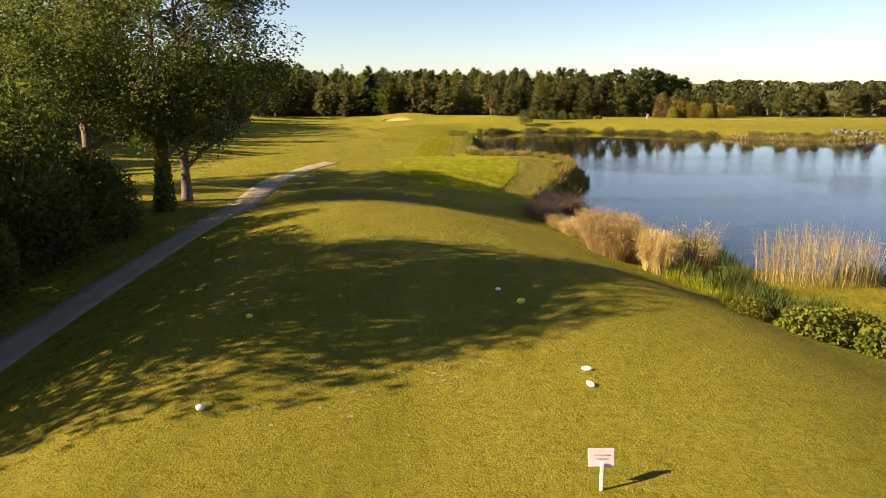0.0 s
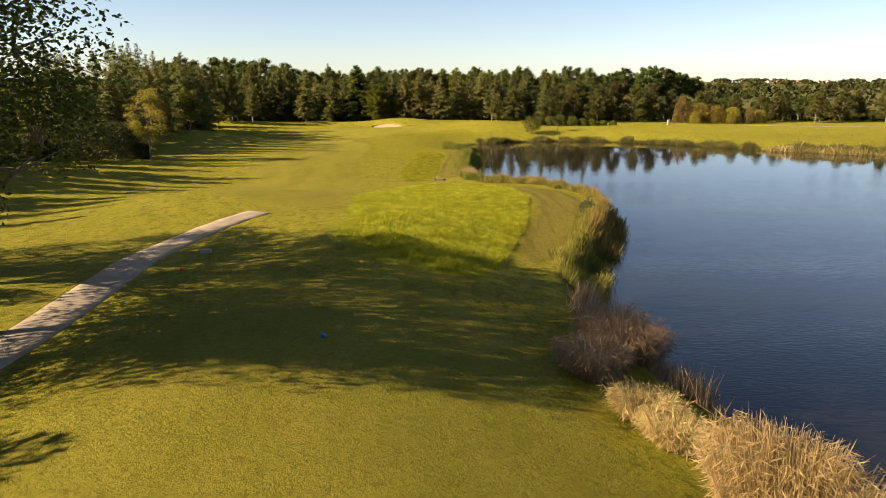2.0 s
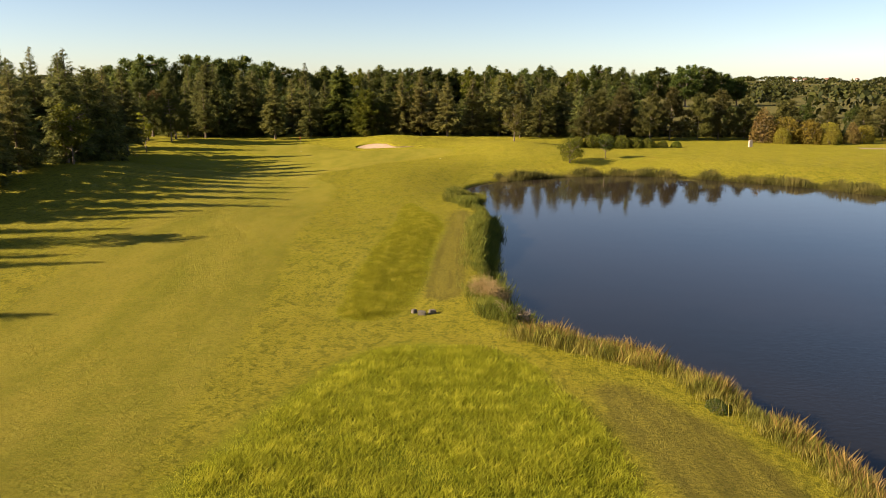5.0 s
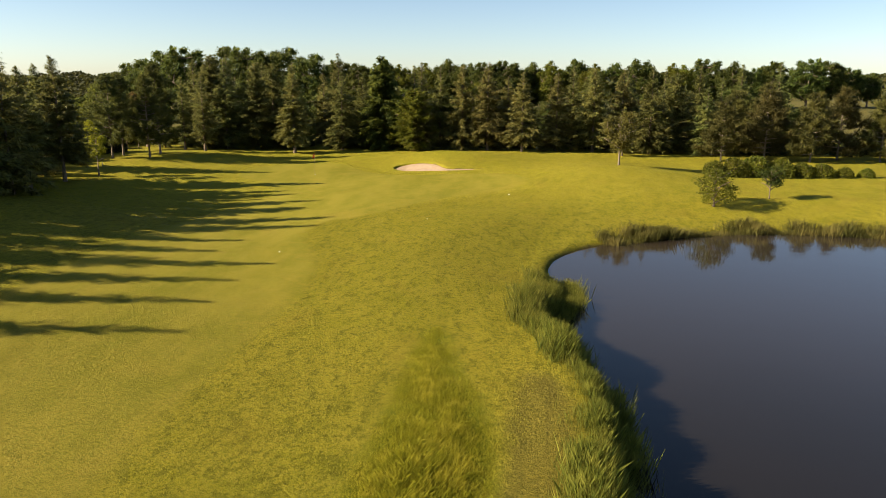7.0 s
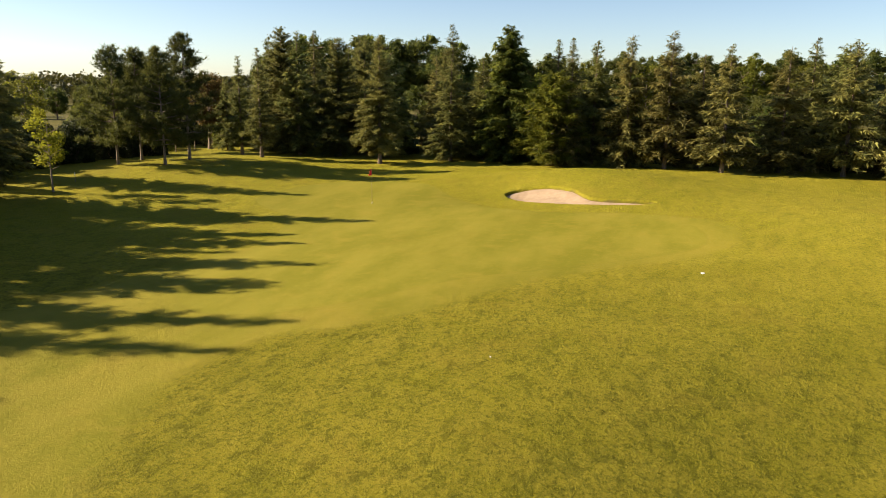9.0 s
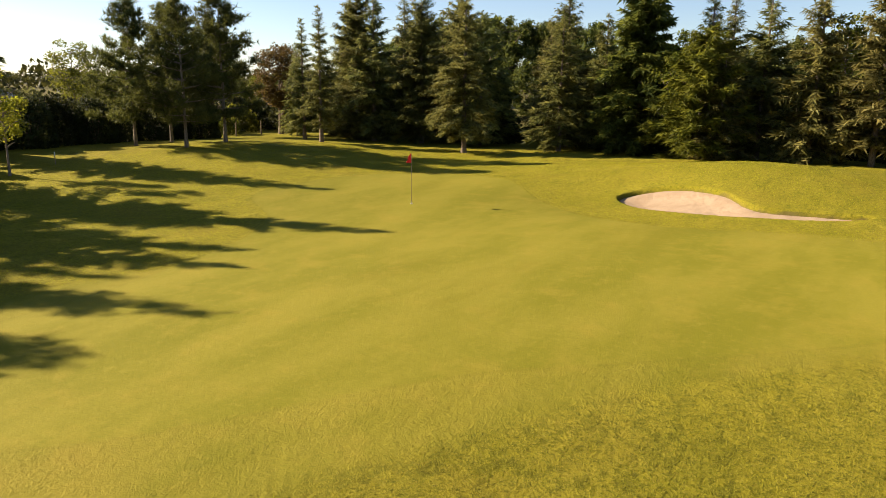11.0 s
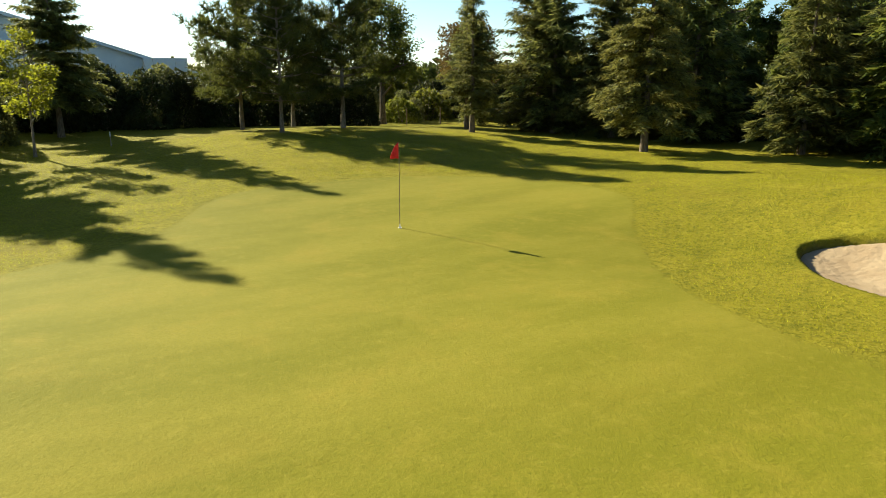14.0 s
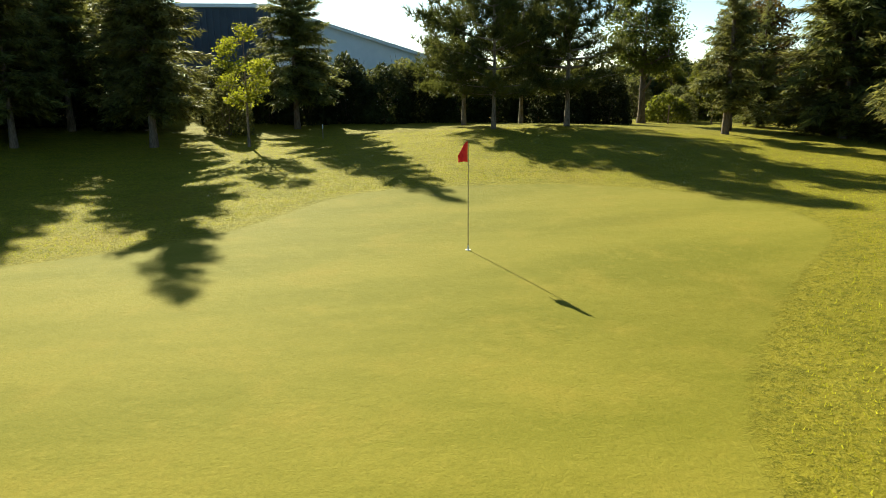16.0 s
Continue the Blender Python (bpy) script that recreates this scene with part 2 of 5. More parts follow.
LIME = leaf_material("fresh_leaves", (0.08, 0.112, 0.008), (0.2, 0.232, 0.0176), (0.36, 0.36, 0.03), 0.6)
GOLD = leaf_material("golden_leaves", (0.12, 0.104, 0.0144), (0.224, 0.184, 0.024), (0.36, 0.27, 0.04), 0.45)
FOREST = leaf_material("forest_leaves", (0.018, 0.028, 0.006), (0.085, 0.1, 0.02), (0.21, 0.21, 0.036), 0.5)
OLIVE_LEAF = leaf_material("olive_leaves", (0.04, 0.042, 0.01), (0.125, 0.115, 0.025), (0.2, 0.17, 0.036), 0.4)
RUSSET = leaf_material("russet_leaves", (0.08, 0.044, 0.016), (0.136, 0.08, 0.024), (0.17, 0.13, 0.03), 0.35)
HEDGE = leaf_material("hedge_leaves", (0.008, 0.015, 0.005), (0.032, 0.042, 0.012), (0.085, 0.085, 0.024), 0.35)
LAUREL_LEAF = leaf_material("laurel_leaves", (0.02, 0.034, 0.01), (0.085, 0.1, 0.027), (0.24, 0.23, 0.075), 0.55, 0.7)
IVY = leaf_material("ivy_leaves", (0.064, 0.08, 0.0072), (0.136, 0.144, 0.0128), (0.24, 0.22, 0.024), 0.35)
ROUGH_GRASS = leaf_material("rough_grass_blades", (0.1, 0.115, 0.007), (0.275, 0.28, 0.018), (0.46, 0.42, 0.042), 0.5, 0.75, 1.7, 0.05)
# tips round the green: low backlight put into the colour, brighter than TURF_TIPS
BACKLIT_TIPS = leaf_material("backlit_lawn_tips", (0.2, 0.2, 0.011), (0.29, 0.28, 0.017), (0.36, 0.33, 0.03), 0.8, 0.5, 0.6, 0.02)
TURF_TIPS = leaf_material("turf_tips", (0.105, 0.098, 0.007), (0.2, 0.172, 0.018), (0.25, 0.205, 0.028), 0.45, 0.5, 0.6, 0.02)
SEDGE = leaf_material("sedge_blades", (0.04, 0.045, 0.008), (0.175, 0.16, 0.026), (0.36, 0.27, 0.065), 0.42, 0.7, 1.6)
RUST_SEDGE = leaf_material("rust_sedge_blades", (0.12, 0.068, 0.02), (0.24, 0.136, 0.04), (0.4, 0.25, 0.09), 0.4)
BLOOM = leaf_material("cream_flower_heads", (0.4, 0.36, 0.24), (0.56, 0.528, 0.4), (0.75, 0.7, 0.55), 0.3)
FAR_SEDGE = leaf_material("far_sedge_blades", (0.036, 0.04, 0.008), (0.104, 0.096, 0.0208), (0.22, 0.17, 0.05), 0.35, 0.6)
BROWN_SEDGE = leaf_material("brown_sedge_blades", (0.136, 0.092, 0.048), (0.32, 0.224, 0.128), (0.5, 0.36, 0.22), 0.35)
STRAW = leaf_material("straw_stalks", (0.24, 0.168, 0.0544), (0.448, 0.336, 0.128), (0.64, 0.49, 0.22), 0.35)
GREEN_SEDGE = leaf_material("green_sedge_blades", (0.035, 0.048, 0.007), (0.15, 0.158, 0.022), (0.28, 0.25, 0.045), 0.45, 0.6, 1.6)
IRIS = leaf_material("iris_blades", (0.028, 0.0448, 0.0088), (0.072, 0.0944, 0.016), (0.16, 0.155, 0.034), 0.35)
BARK = bark_material("grey_brown_bark", (0.09, 0.065, 0.045), (0.2, 0.15, 0.105))
PALE_BARK = bark_material("pale_bark", (0.11, 0.085, 0.06), (0.23, 0.18, 0.13))
WHITE = plain_material("white_paint", (0.6, 0.59, 0.56), (0.7, 0.69, 0.66), 20, 0.5)
RED = plain_material("red_flag_cloth", (0.6, 0.012, 0.014), (0.72, 0.03, 0.025), 12, 0.7)
BLUE = plain_material("blue_plastic", (0.02, 0.09, 0.4), (0.03, 0.12, 0.5), 12, 0.4)
YELLOW = plain_material("yellow_plastic", (0.55, 0.5, 0.03), (0.65, 0.58, 0.06), 12, 0.4)
PINK = plain_material("pale_pink_sign", (0.47, 0.37, 0.38), (0.54, 0.44, 0.45), 15, 0.5)
DARK = plain_material("dark_plastic", (0.02, 0.02, 0.02), (0.04, 0.04, 0.04), 20, 0.5)
BOULDER = plain_material("brown_grey_boulder", (0.1, 0.085, 0.065), (0.18, 0.15, 0.115), 3, 0.95, 0.0, 0.05)
STONE = plain_material("pale_stone", (0.24, 0.2, 0.15), (0.36, 0.31, 0.25), 9, 0.9, 0.0, 0.03)
WOOD = plain_material("weathered_wood", (0.16, 0.11, 0.07), (0.28, 0.21, 0.14), 14, 0.85, 0.0, 0.01)
SHEET = plain_material("dark_corrugated_sheet", (0.055, 0.065, 0.085), (0.075, 0.085, 0.105), 0.8, 0.55, 0.3)
ROOFING = plain_material("light_grey_roofing", (0.72, 0.74, 0.76), (0.8, 0.81, 0.82), 0.9, 0.6, 0.0)
WALLS = plain_material("pale_render", (0.55, 0.5, 0.42), (0.65, 0.6, 0.52), 1.5, 0.9)
TILES = plain_material("clay_roof", (0.2, 0.09, 0.06), (0.3, 0.15, 0.1), 2.0, 0.9)


# ---- helpers for shapes ----
def mesh_of(name, verts, faces, material, smooth=False):
    me = bpy.data.meshes.new(name)
    me.from_pydata(np.asarray(verts, float).tolist(), [], faces)
    me.materials.append(material)
    if smooth:
        me.polygons.foreach_set("use_smooth", [True] * len(me.polygons))
    me.update()
    return me


def patches(name, corners, material):
    """One mesh out of an array (count, 3 or 4, 3) of separate small faces."""
    k, sides = corners.shape[:2]
    me = bpy.data.meshes.new(name)
    me.vertices.add(k * sides)
    me.vertices.foreach_set("co", corners.reshape(-1).astype(np.float32))
    me.loops.add(k * sides)
    me.loops.foreach_set("vertex_index", np.arange(k * sides, dtype=np.int32))
    me.polygons.add(k)
    me.polygons.foreach_set("loop_start", np.arange(0, k * sides, sides, dtype=np.int32))
    me.polygons.foreach_set("loop_total", np.full(k, sides, dtype=np.int32))
    me.materials.append(material)
    me.update(calc_edges=True)
    return me


def hang(name, me, parent, label=""):
    """A mesh as one part under a thing."""
    ob = new(name, me)
    ob.parent = parent
    return tagged(ob, label)


def part(name, bm, material, parent, label=""):
    me = bpy.data.meshes.new(name)
    bm.to_mesh(me)
    bm.free()
    me.materials.append(material)
    return hang(name, me, parent, label)


def block(size, at, bevel=0.0, turn=0.0):
    bm = bmesh.new()
    bmesh.ops.create_cube(bm, size=1.0, matrix=pose(*at, 0, 0, turn) @ Matrix.Diagonal((*size, 1)))
    if bevel:
        bmesh.ops.bevel(bm, geom=bm.edges[:], offset=bevel, segments=2, affect="EDGES")
    return bm


def rod(r1, r2, h, at, sides=12):
    bm = bmesh.new()
    bmesh.ops.create_cone(bm, cap_ends=True, segments=sides, radius1=r1, radius2=r2, depth=h, matrix=pose(at[0], at[1], at[2] + h / 2))
    return bm


def unit(v):
    return v / np.maximum(np.linalg.norm(v, axis=-1, keepdims=True), 1e-9)


def tubes(runs, sides=7):
    """Verts and faces of tapered tubes: runs of (points, radii)."""
    verts, faces = [], []
    for pts, radii in runs:
        pts = np.asarray(pts, float)
        way = unit(np.gradient(pts, axis=0))
        side = unit(np.cross(way, np.array([0.31, 0.95, 0.05])))
        up = np.cross(side, way)
        ang = np.linspace(0, 2 * math.pi, sides, endpoint=False)
        ring = np.cos(ang)[None, :, None] * side[:, None] + np.sin(ang)[None, :, None] * up[:, None]
        base = len(verts)
        verts.extend((pts[:, None] + ring * np.asarray(radii)[:, None, None]).reshape(-1, 3))
        a = base + (np.arange(len(pts) - 1)[:, None] * sides + np.arange(sides)).reshape(-1)
        b = base + (np.arange(len(pts) - 1)[:, None] * sides + (np.arange(sides) + 1) % sides).reshape(-1)
        faces.extend(np.stack([a, b, b + sides, a + sides], 1).tolist())
        faces.append(tuple(base + (len(pts) - 1) * sides + j for j in range(sides)))
    return verts, faces


def joined(*groups):
    """Several sets of tubes as one set of verts and faces."""
    verts, faces = [], []
    for v, f in groups:
        base = len(verts)
        verts.extend(v)
        faces.extend([tuple(i + base for i in face) for face in f])
    return verts, faces


def leaves(centre, along, across, length, width):
    """Diamond shaped leaves: arrays of places, two axes, and sizes."""
    a, b = along * (length / 2)[:, None], across * (width / 2)[:, None]
    return np.stack([centre - a, centre - a * 0.1 + b, centre + a, centre - a * 0.1 - b], 1)


def needles(root, way, flat, length, width):
    """Narrow triangles that taper from root along way."""
    side = flat * (width / 2)[:, None]
    return np.stack([root - side, root + side, root + way * length[:, None]], 1)


def scattered(rng, k):
    a = unit(rng.normal(size=(k, 3)))
    b = unit(np.cross(a, rng.normal(size=(k, 3))))
    return a, b


def curve_points(points, per=6, closed=True):
    """A smooth line through the points."""
    p = np.array(points, float)
    out = []
    n = len(p)
    for i in range(n if closed else n - 1):
        a, b, c, d = (p[(i + k) % n] if closed else p[min(max(i + k, 0), n - 1)] for k in (-1, 0, 1, 2))
        for t in np.arange(per) / per:
            out.append(0.5 * (2 * b + (c - a) * t + (2 * a - 5 * b + 4 * c - d) * t * t + (3 * b - 3 * c + d - a) * t ** 3))
    if not closed:
        out.append(p[-1])
    return np.array(out)


def distance_to(poly, x, y):
    """Signed distance to a closed line, inside negative."""
    x, y = np.asarray(x, float), np.asarray(y, float)
    best, inside = np.full(x.shape, 1e18), np.zeros(x.shape, bool)
    for (ax, ay), (bx, by) in zip(poly, np.roll(poly, -1, 0)):
        dx, dy = bx - ax, by - ay
        t = np.clip(((x - ax) * dx + (y - ay) * dy) / (dx * dx + dy * dy + 1e-12), 0, 1)
        best = np.minimum(best, (x - ax - t * dx) ** 2 + (y - ay - t * dy) ** 2)
        cross = (ay > y) != (by > y)
        inside ^= cross & (x < ax + (y - ay) * dx / (dy if abs(dy) > 1e-12 else 1e-12))
    return np.where(inside, -1, 1) * np.sqrt(best)


def ease(d, lo, hi):
    t = np.clip((d - lo) / (hi - lo), 0, 1)
    return t * t * (3 - 2 * t)


# ---- the lie of the land ----
WATER_LEVEL = -1.9
POND = curve_points([(40, 14), (26, 20), (18, 24.5), (13, 27.5), (9.5, 31), (7.6, 35.5), (7.0, 41), (7.4, 46.5), (8.6, 51), (10.6, 57), (11.8, 62.5), (11.9, 67),
                     (10.7, 72), (8, 76), (5.4, 78.5), (4.2, 84), (4.0, 92), (4.6, 100), (4.1, 105.5), (2.9, 110.8), (3.7, 116), (3.2, 121), (4.1, 124.4), (6.0, 127.1), (9, 129.5),
                     (13, 131.7), (18, 133), (25, 132.6), (32, 128.5), (38, 124), (43, 118), (50, 113), (57, 110), (70, 116), (90, 122), (120, 118), (130, 80), (110, 30), (70, 8)], 4)
GREEN = curve_points([(-12, 131.5), (-8.5, 136.4), (-6.8, 138.1), (-2.9, 141.8), (-0.3, 144.6), (-0.3, 147.4), (-1.8, 149.9), (-6.1, 151.0), (-10.7, 152.1), (-13.4, 153.4), (-16.4, 155.8),
                      (-19.2, 158.3), (-23.3, 158.4), (-26, 155.8), (-26.8, 152.2), (-26.4, 148.6), (-22.8, 146), (-21.3, 143.9), (-20.2, 141), (-19.3, 137), (-18.6, 132.5), (-15.5, 130)], 5)
BUNKER = curve_points([(-12.9, 157.2), (-12.4, 157.9), (-11.3, 158.2), (-10.0, 157.95), (-8.4, 157.1), (-7.2, 155.8), (-6, 155.45), (-3.1, 155.4), (-4.4, 154.5), (-8, 154.4), (-10.8, 155.1), (-12.3, 156.2)], 5)
ROUGH_NEAR = curve_points([(-3.6, 46.5), (-3.7, 50), (-4.0, 54), (-4.6, 60), (-4.6, 64), (-3.6, 69.5), (-1.6, 75.5), (1, 77.2), (4.2, 75), (5.9, 69), (6.35, 64), (5.7, 56.5), (4.6, 51.5), (3.5, 46.5), (2.4, 43), (0.7, 41.9), (-1.4, 42.8)], 4)
ROUGH_FAR = curve_points([(-2.9, 80.5), (-3.2, 85), (-3.0, 90), (-2.5, 95), (-2.1, 100), (-2.2, 105), (-1.8, 108.6), (-1.0, 107), (-0.3, 104), (0.8, 101), (1.2, 97), (0.8, 93), (0.5, 88), (0.1, 83), (-0.9, 80.5)], 4)
FAIRWAY = curve_points([(-5.2, 55), (-5.4, 66), (-6.2, 78), (-7.2, 88), (-8.0, 95.5), (-8.5, 105), (-8.6, 114.5), (-10.2, 120), (-12.3, 125), (-12.0, 128.4), (-9.9, 130.2), (-8.2, 132.4), (-6.4, 136.4), (-3.6, 140.2), (0.2, 143.6),
                        (1.4, 147.5), (-0.8, 151), (-6, 152.3), (-12, 150), (-16, 142), (-20.5, 138), (-21.5, 128), (-21, 115), (-19, 95), (-16, 75), (-13, 60), (-8, 55)], 4)
TEE = curve_points([(-6, 3), (-6.3, 20), (-6, 30), (-5, 38), (0, 40), (3.6, 34), (4.6, 26), (6, 18), (8, 11), (7.5, 3)], 4)
WORN_FAR = curve_points([(0.6, 84), (0.6, 90), (0.9, 94), (1.4, 98), (1.4, 101), (1.9, 104), (3.0, 103), (3.5, 98.5), (3.2, 93), (2.7, 88), (2.4, 84)], 4)
WORN_NEAR = curve_points([(4.6, 50), (6.0, 56), (6.9, 61), (6.9, 66), (6.2, 71), (7.2, 72.5), (9.3, 69), (10.2, 65), (9.6, 60), (8.4, 54.5), (6.6, 49.5), (5, 47)], 4)

HILLS = []


def hill(x, y, rx, ry, h, p=2):
    HILLS.append((x, y, rx, ry, h, p))


# the tee and the ridge that runs on from it
hill(-0.5, 8, 7.5, 22, 2.02, 4), hill(-1.5, 31, 8, 10, 1.08), hill(-2, 48, 7, 9, 1.13), hill(7.5, 12, 4.5, 8, 0.9), hill(11, 3, 6, 8, 1.5), hill(5, 27, 5, 7, -0.61)
hill(-13, 36, 9, 12, 1.02), hill(-26, 20, 13, 22, 1.84), hill(5, 47, 4, 6, -0.54), hill(3, 62, 7, 9, 0.41), hill(-12, 58, 8, 10, 1.42)
# the hollow of the fairway and the bank on its west side
hill(0, 84, 9, 12, -0.84), hill(-17, 75, 9, 11, -0.47), hill(-8, 108, 8, 8, -0.58), hill(-12, 122, 9, 9, -0.43), hill(1, 126, 8, 8, 0.29)
hill(-25, 134, 11, 12, -0.77), hill(-31, 70, 9, 18, 0.92), hill(-35, 119, 10, 14, 1.44), hill(-60, 100, 18, 50, 1.15, 4)
# round the green
hill(-17, 149, 9, 8, -0.21), hill(9, 151, 8, 9, 1.09), hill(-8, 161, 8, 5, 1.19), hill(-13, 157, 4, 4, -0.55), hill(-39, 158, 9, 10, 0.7)
hill(-8, 153.6, 5, 2.2, -0.17), hill(1, 137, 8, 8, -0.3), hill(-28, 162, 7, 8, -0.11), hill(0, 170, 20, 8, 0.46), hill(42, 152, 22, 14, 0.3)
# the country beyond
hill(250, 1500, 900, 350, 14), hill(-500, 1300, 600, 400, 10), hill(900, 900, 500, 500, 8)


def land(x, y):
    x, y = np.asarray(x, float), np.asarray(y, float)
    z = np.full(np.broadcast(x, y).shape, -0.7)
    for cx, cy, rx, ry, h, p in HILLS:
        z = z + h * np.exp(-np.abs((x - cx) / rx) ** p - np.abs((y - cy) / ry) ** p)
    return z


def ground_z(x, y):
    z = land(x, y)
    d = distance_to(POND, x, y)
    low_shore = (1 - ease(d, 0.2, 9.0)) * ease(y, 103.0, 119.0)
    z = z + (WATER_LEVEL + 0.22 - z) * low_shore
    bank = ease(d, -0.3, 1.5 - 0.8 * ease(y, 44.0, 60.0))
    z = z * bank + (WATER_LEVEL - 0.5 - 0.6 * ease(-d, 0.0, 4.0)) * (1 - bank)
    return z - 0.62 * ease(-distance_to(BUNKER, x, y), 0.0, 0.2)


def on_ground(x, y):
    return float(ground_z(np.array([x]), np.array([y]))[0])


def spaced(lo, hi, step, reach, growth=1.16):
    mid = list(np.arange(lo, hi + step / 2, step))
    left, right, s = [lo], [hi], step
    while left[-1] > -reach:
        s *= growth
        left.append(left[-1] - s)
        right.append(right[-1] + s)
    return np.array(left[:0:-1] + mid + right[1:])


def make_ground():
    gx, gy = spaced(-46, 26, 0.48, 4200), spaced(-6, 172, 0.48, 4200)
    gx = np.concatenate([gx[gx < -13.6], np.arange(-13.6, -2.6, 0.085), gx[gx > -2.5]])
    gy = np.concatenate([gy[gy < 153.0], np.arange(153.0, 158.8, 0.075), gy[gy > 158.9]])
    x, y = np.meshgrid(gx, gy)
    z = ground_z(x, y)
    nx, ny = len(gx), len(gy)
    me = bpy.data.meshes.new("ground")
    me.vertices.add(nx * ny)
    me.vertices.foreach_set("co", np.stack([x, y, z], -1).reshape(-1).astype(np.float32))
    i, j = np.meshgrid(np.arange(nx - 1), np.arange(ny - 1))
    a = (j * nx + i).reshape(-1)
    quads = np.stack([a, a + 1, a + nx + 1, a + nx], 1).astype(np.int32)
    me.loops.add(quads.size)
    me.loops.foreach_set("vertex_index", quads.reshape(-1))
    me.polygons.add(len(quads))
    me.polygons.foreach_set("loop_start", np.arange(0, quads.size, 4, dtype=np.int32))
    me.polygons.foreach_set("loop_total", np.full(len(quads), 4, dtype=np.int32))
    me.polygons.foreach_set("use_smooth", np.ones(len(quads), bool))
    me.update(calc_edges=True)
    x, y = x.reshape(-1), y.reshape(-1)
    zones = (("green", distance_to(GREEN, x, y)), ("fairway", np.minimum(distance_to(FAIRWAY, x, y), distance_to(TEE, x, y))), ("pond", distance_to(POND, x, y)), ("bunker", distance_to(BUNKER, x, y)),
             ("long_rough", np.minimum(distance_to(ROUGH_NEAR, x, y), distance_to(ROUGH_FAR, x, y))),
             ("worn", np.minimum(distance_to(WORN_NEAR, x, y), distance_to(WORN_FAR, x, y))),
             ("outer", np.maximum(np.maximum(-55 - x, x - 140), np.maximum(y - 178, -60 - y))))
    for name, d in zones:
        me.attributes.new(name, "FLOAT", "POINT").data.foreach_set("value", d.astype(np.float32))
    me.materials.append(TURF)
    return tagged(new("ground", me), "mown yellow-green golf turf, rolling towards woods", "ground", kind="structure")


make_ground()

lo, hi = POND.min(0) - 2, POND.max(0) + 2
water = mesh_of("pond", [(lo[0], lo[1], WATER_LEVEL), (hi[0], lo[1], WATER_LEVEL), (hi[0], hi[1], WATER_LEVEL), (lo[0], hi[1], WATER_LEVEL)], [(0, 1, 2, 3)], WATER)
tagged(new("water", water), "still dark pond that mirrors trees and sky", "pond", kind="structure")


def ribbon(name, line, widths, lift, material, label, category):
    """A slab that lies on the ground along a line."""
    p = curve_points(line, 8, False)
    w = np.interp(np.linspace(0, 1, len(p)), np.linspace(0, 1, len(widths)), widths)
    t = unit(np.gradient(p, axis=0))
    side = np.stack([-t[:, 1], t[:, 0]], 1)
    cols = np.array([-0.5, -0.47, -0.2, 0.0, 0.2, 0.47, 0.5])
    rng = np.random.default_rng(4)
    xy = p[:, None] + side[:, None] * (cols[None, :] * w[:, None] + rng.normal(0, 0.02, (len(p), len(cols))))[..., None]
    z = ground_z(xy[..., 0], xy[..., 1]) + lift
    z[:, 0] -= lift + 0.06
    z[:, -1] -= lift + 0.06
    v = np.concatenate([xy, z[..., None]], -1).reshape(-1, 3)
    k = len(cols)
    faces = [(r * k + c + 1, r * k + c, (r + 1) * k + c, (r + 1) * k + c + 1) for r in range(len(p) - 1) for c in range(k - 1)]
    me = mesh_of(name, v, faces, material, True)
    return tagged(new(name, me), label, category, kind="structure")


ribbon("path", [(-9.2, 2), (-9.9, 9), (-10.25, 16), (-10.1, 21), (-9.6, 26.5), (-9.0, 32), (-9.6, 38.5), (-10.1, 43), (-9.6, 47.5), (-8.9, 50), (-8.0, 52.2)],
       [1.25, 1.25, 1.25, 1.25, 1.3, 1.4, 1.45, 1.5, 1.5, 1.45, 1.4], 0.02, GRAVEL, "narrow pinkish grey gravel path beside the tee", "path")
ribbon("path", [(58, 154), (66, 153), (75, 153), (90, 155)], [1.6, 1.6], 0.03, GRAVEL, "pale gravel track across the far lawn", "path")


def make_bunker():
    gx, gy = np.arange(-13.6, -2.6, 0.09), np.arange(153.0, 158.8, 0.09)
    x, y = np.meshgrid(gx, gy)
    d = distance_to(BUNKER, x, y)
    rng = np.random.default_rng(3)
    z = land(x, y) - 0.2 - 0.14 * ease(-d, 0.1, 1.0) + rng.normal(0, 0.006, x.shape)
    keep = d < 0.05
    index = -np.ones(x.shape, int)
    index[keep] = np.arange(keep.sum())
    verts = np.stack([x, y, z], -1)[keep]
    faces = []
    for r in range(x.shape[0] - 1):
        for c in range(x.shape[1] - 1):
            q = (index[r, c], index[r, c + 1], index[r + 1, c + 1], index[r + 1, c])
            if min(q) >= 0:
                faces.append(tuple(int(v) for v in q))
    ob = new("bunker", mesh_of("bunker", verts, faces, SAND, True))
    tagged(ob, "raked pale pink sand in a kidney-shaped bunker", "bunker", kind="structure")


make_bunker()


# ---- trees ----
def thing(name, label, category, at=(0, 0, 0), turn=0.0, group=""):
    ob = new(name)
    ob.matrix_basis = pose(*at, 0, 0, turn)
    return tagged(ob, label, category, group)


def trunk_run(rng, h, r, lean=0.03, k=9):
    t = np.linspace(0, 1, k)
    sway = np.cumsum(rng.normal(0, lean * h / k, (k, 2)), 0) * t[:, None]
    pts = np.column_stack([sway, t * h])
    radii = r * (1 - t) ** 0.8 + 0.012
    radii[0] *= 1.35
    return pts, radii


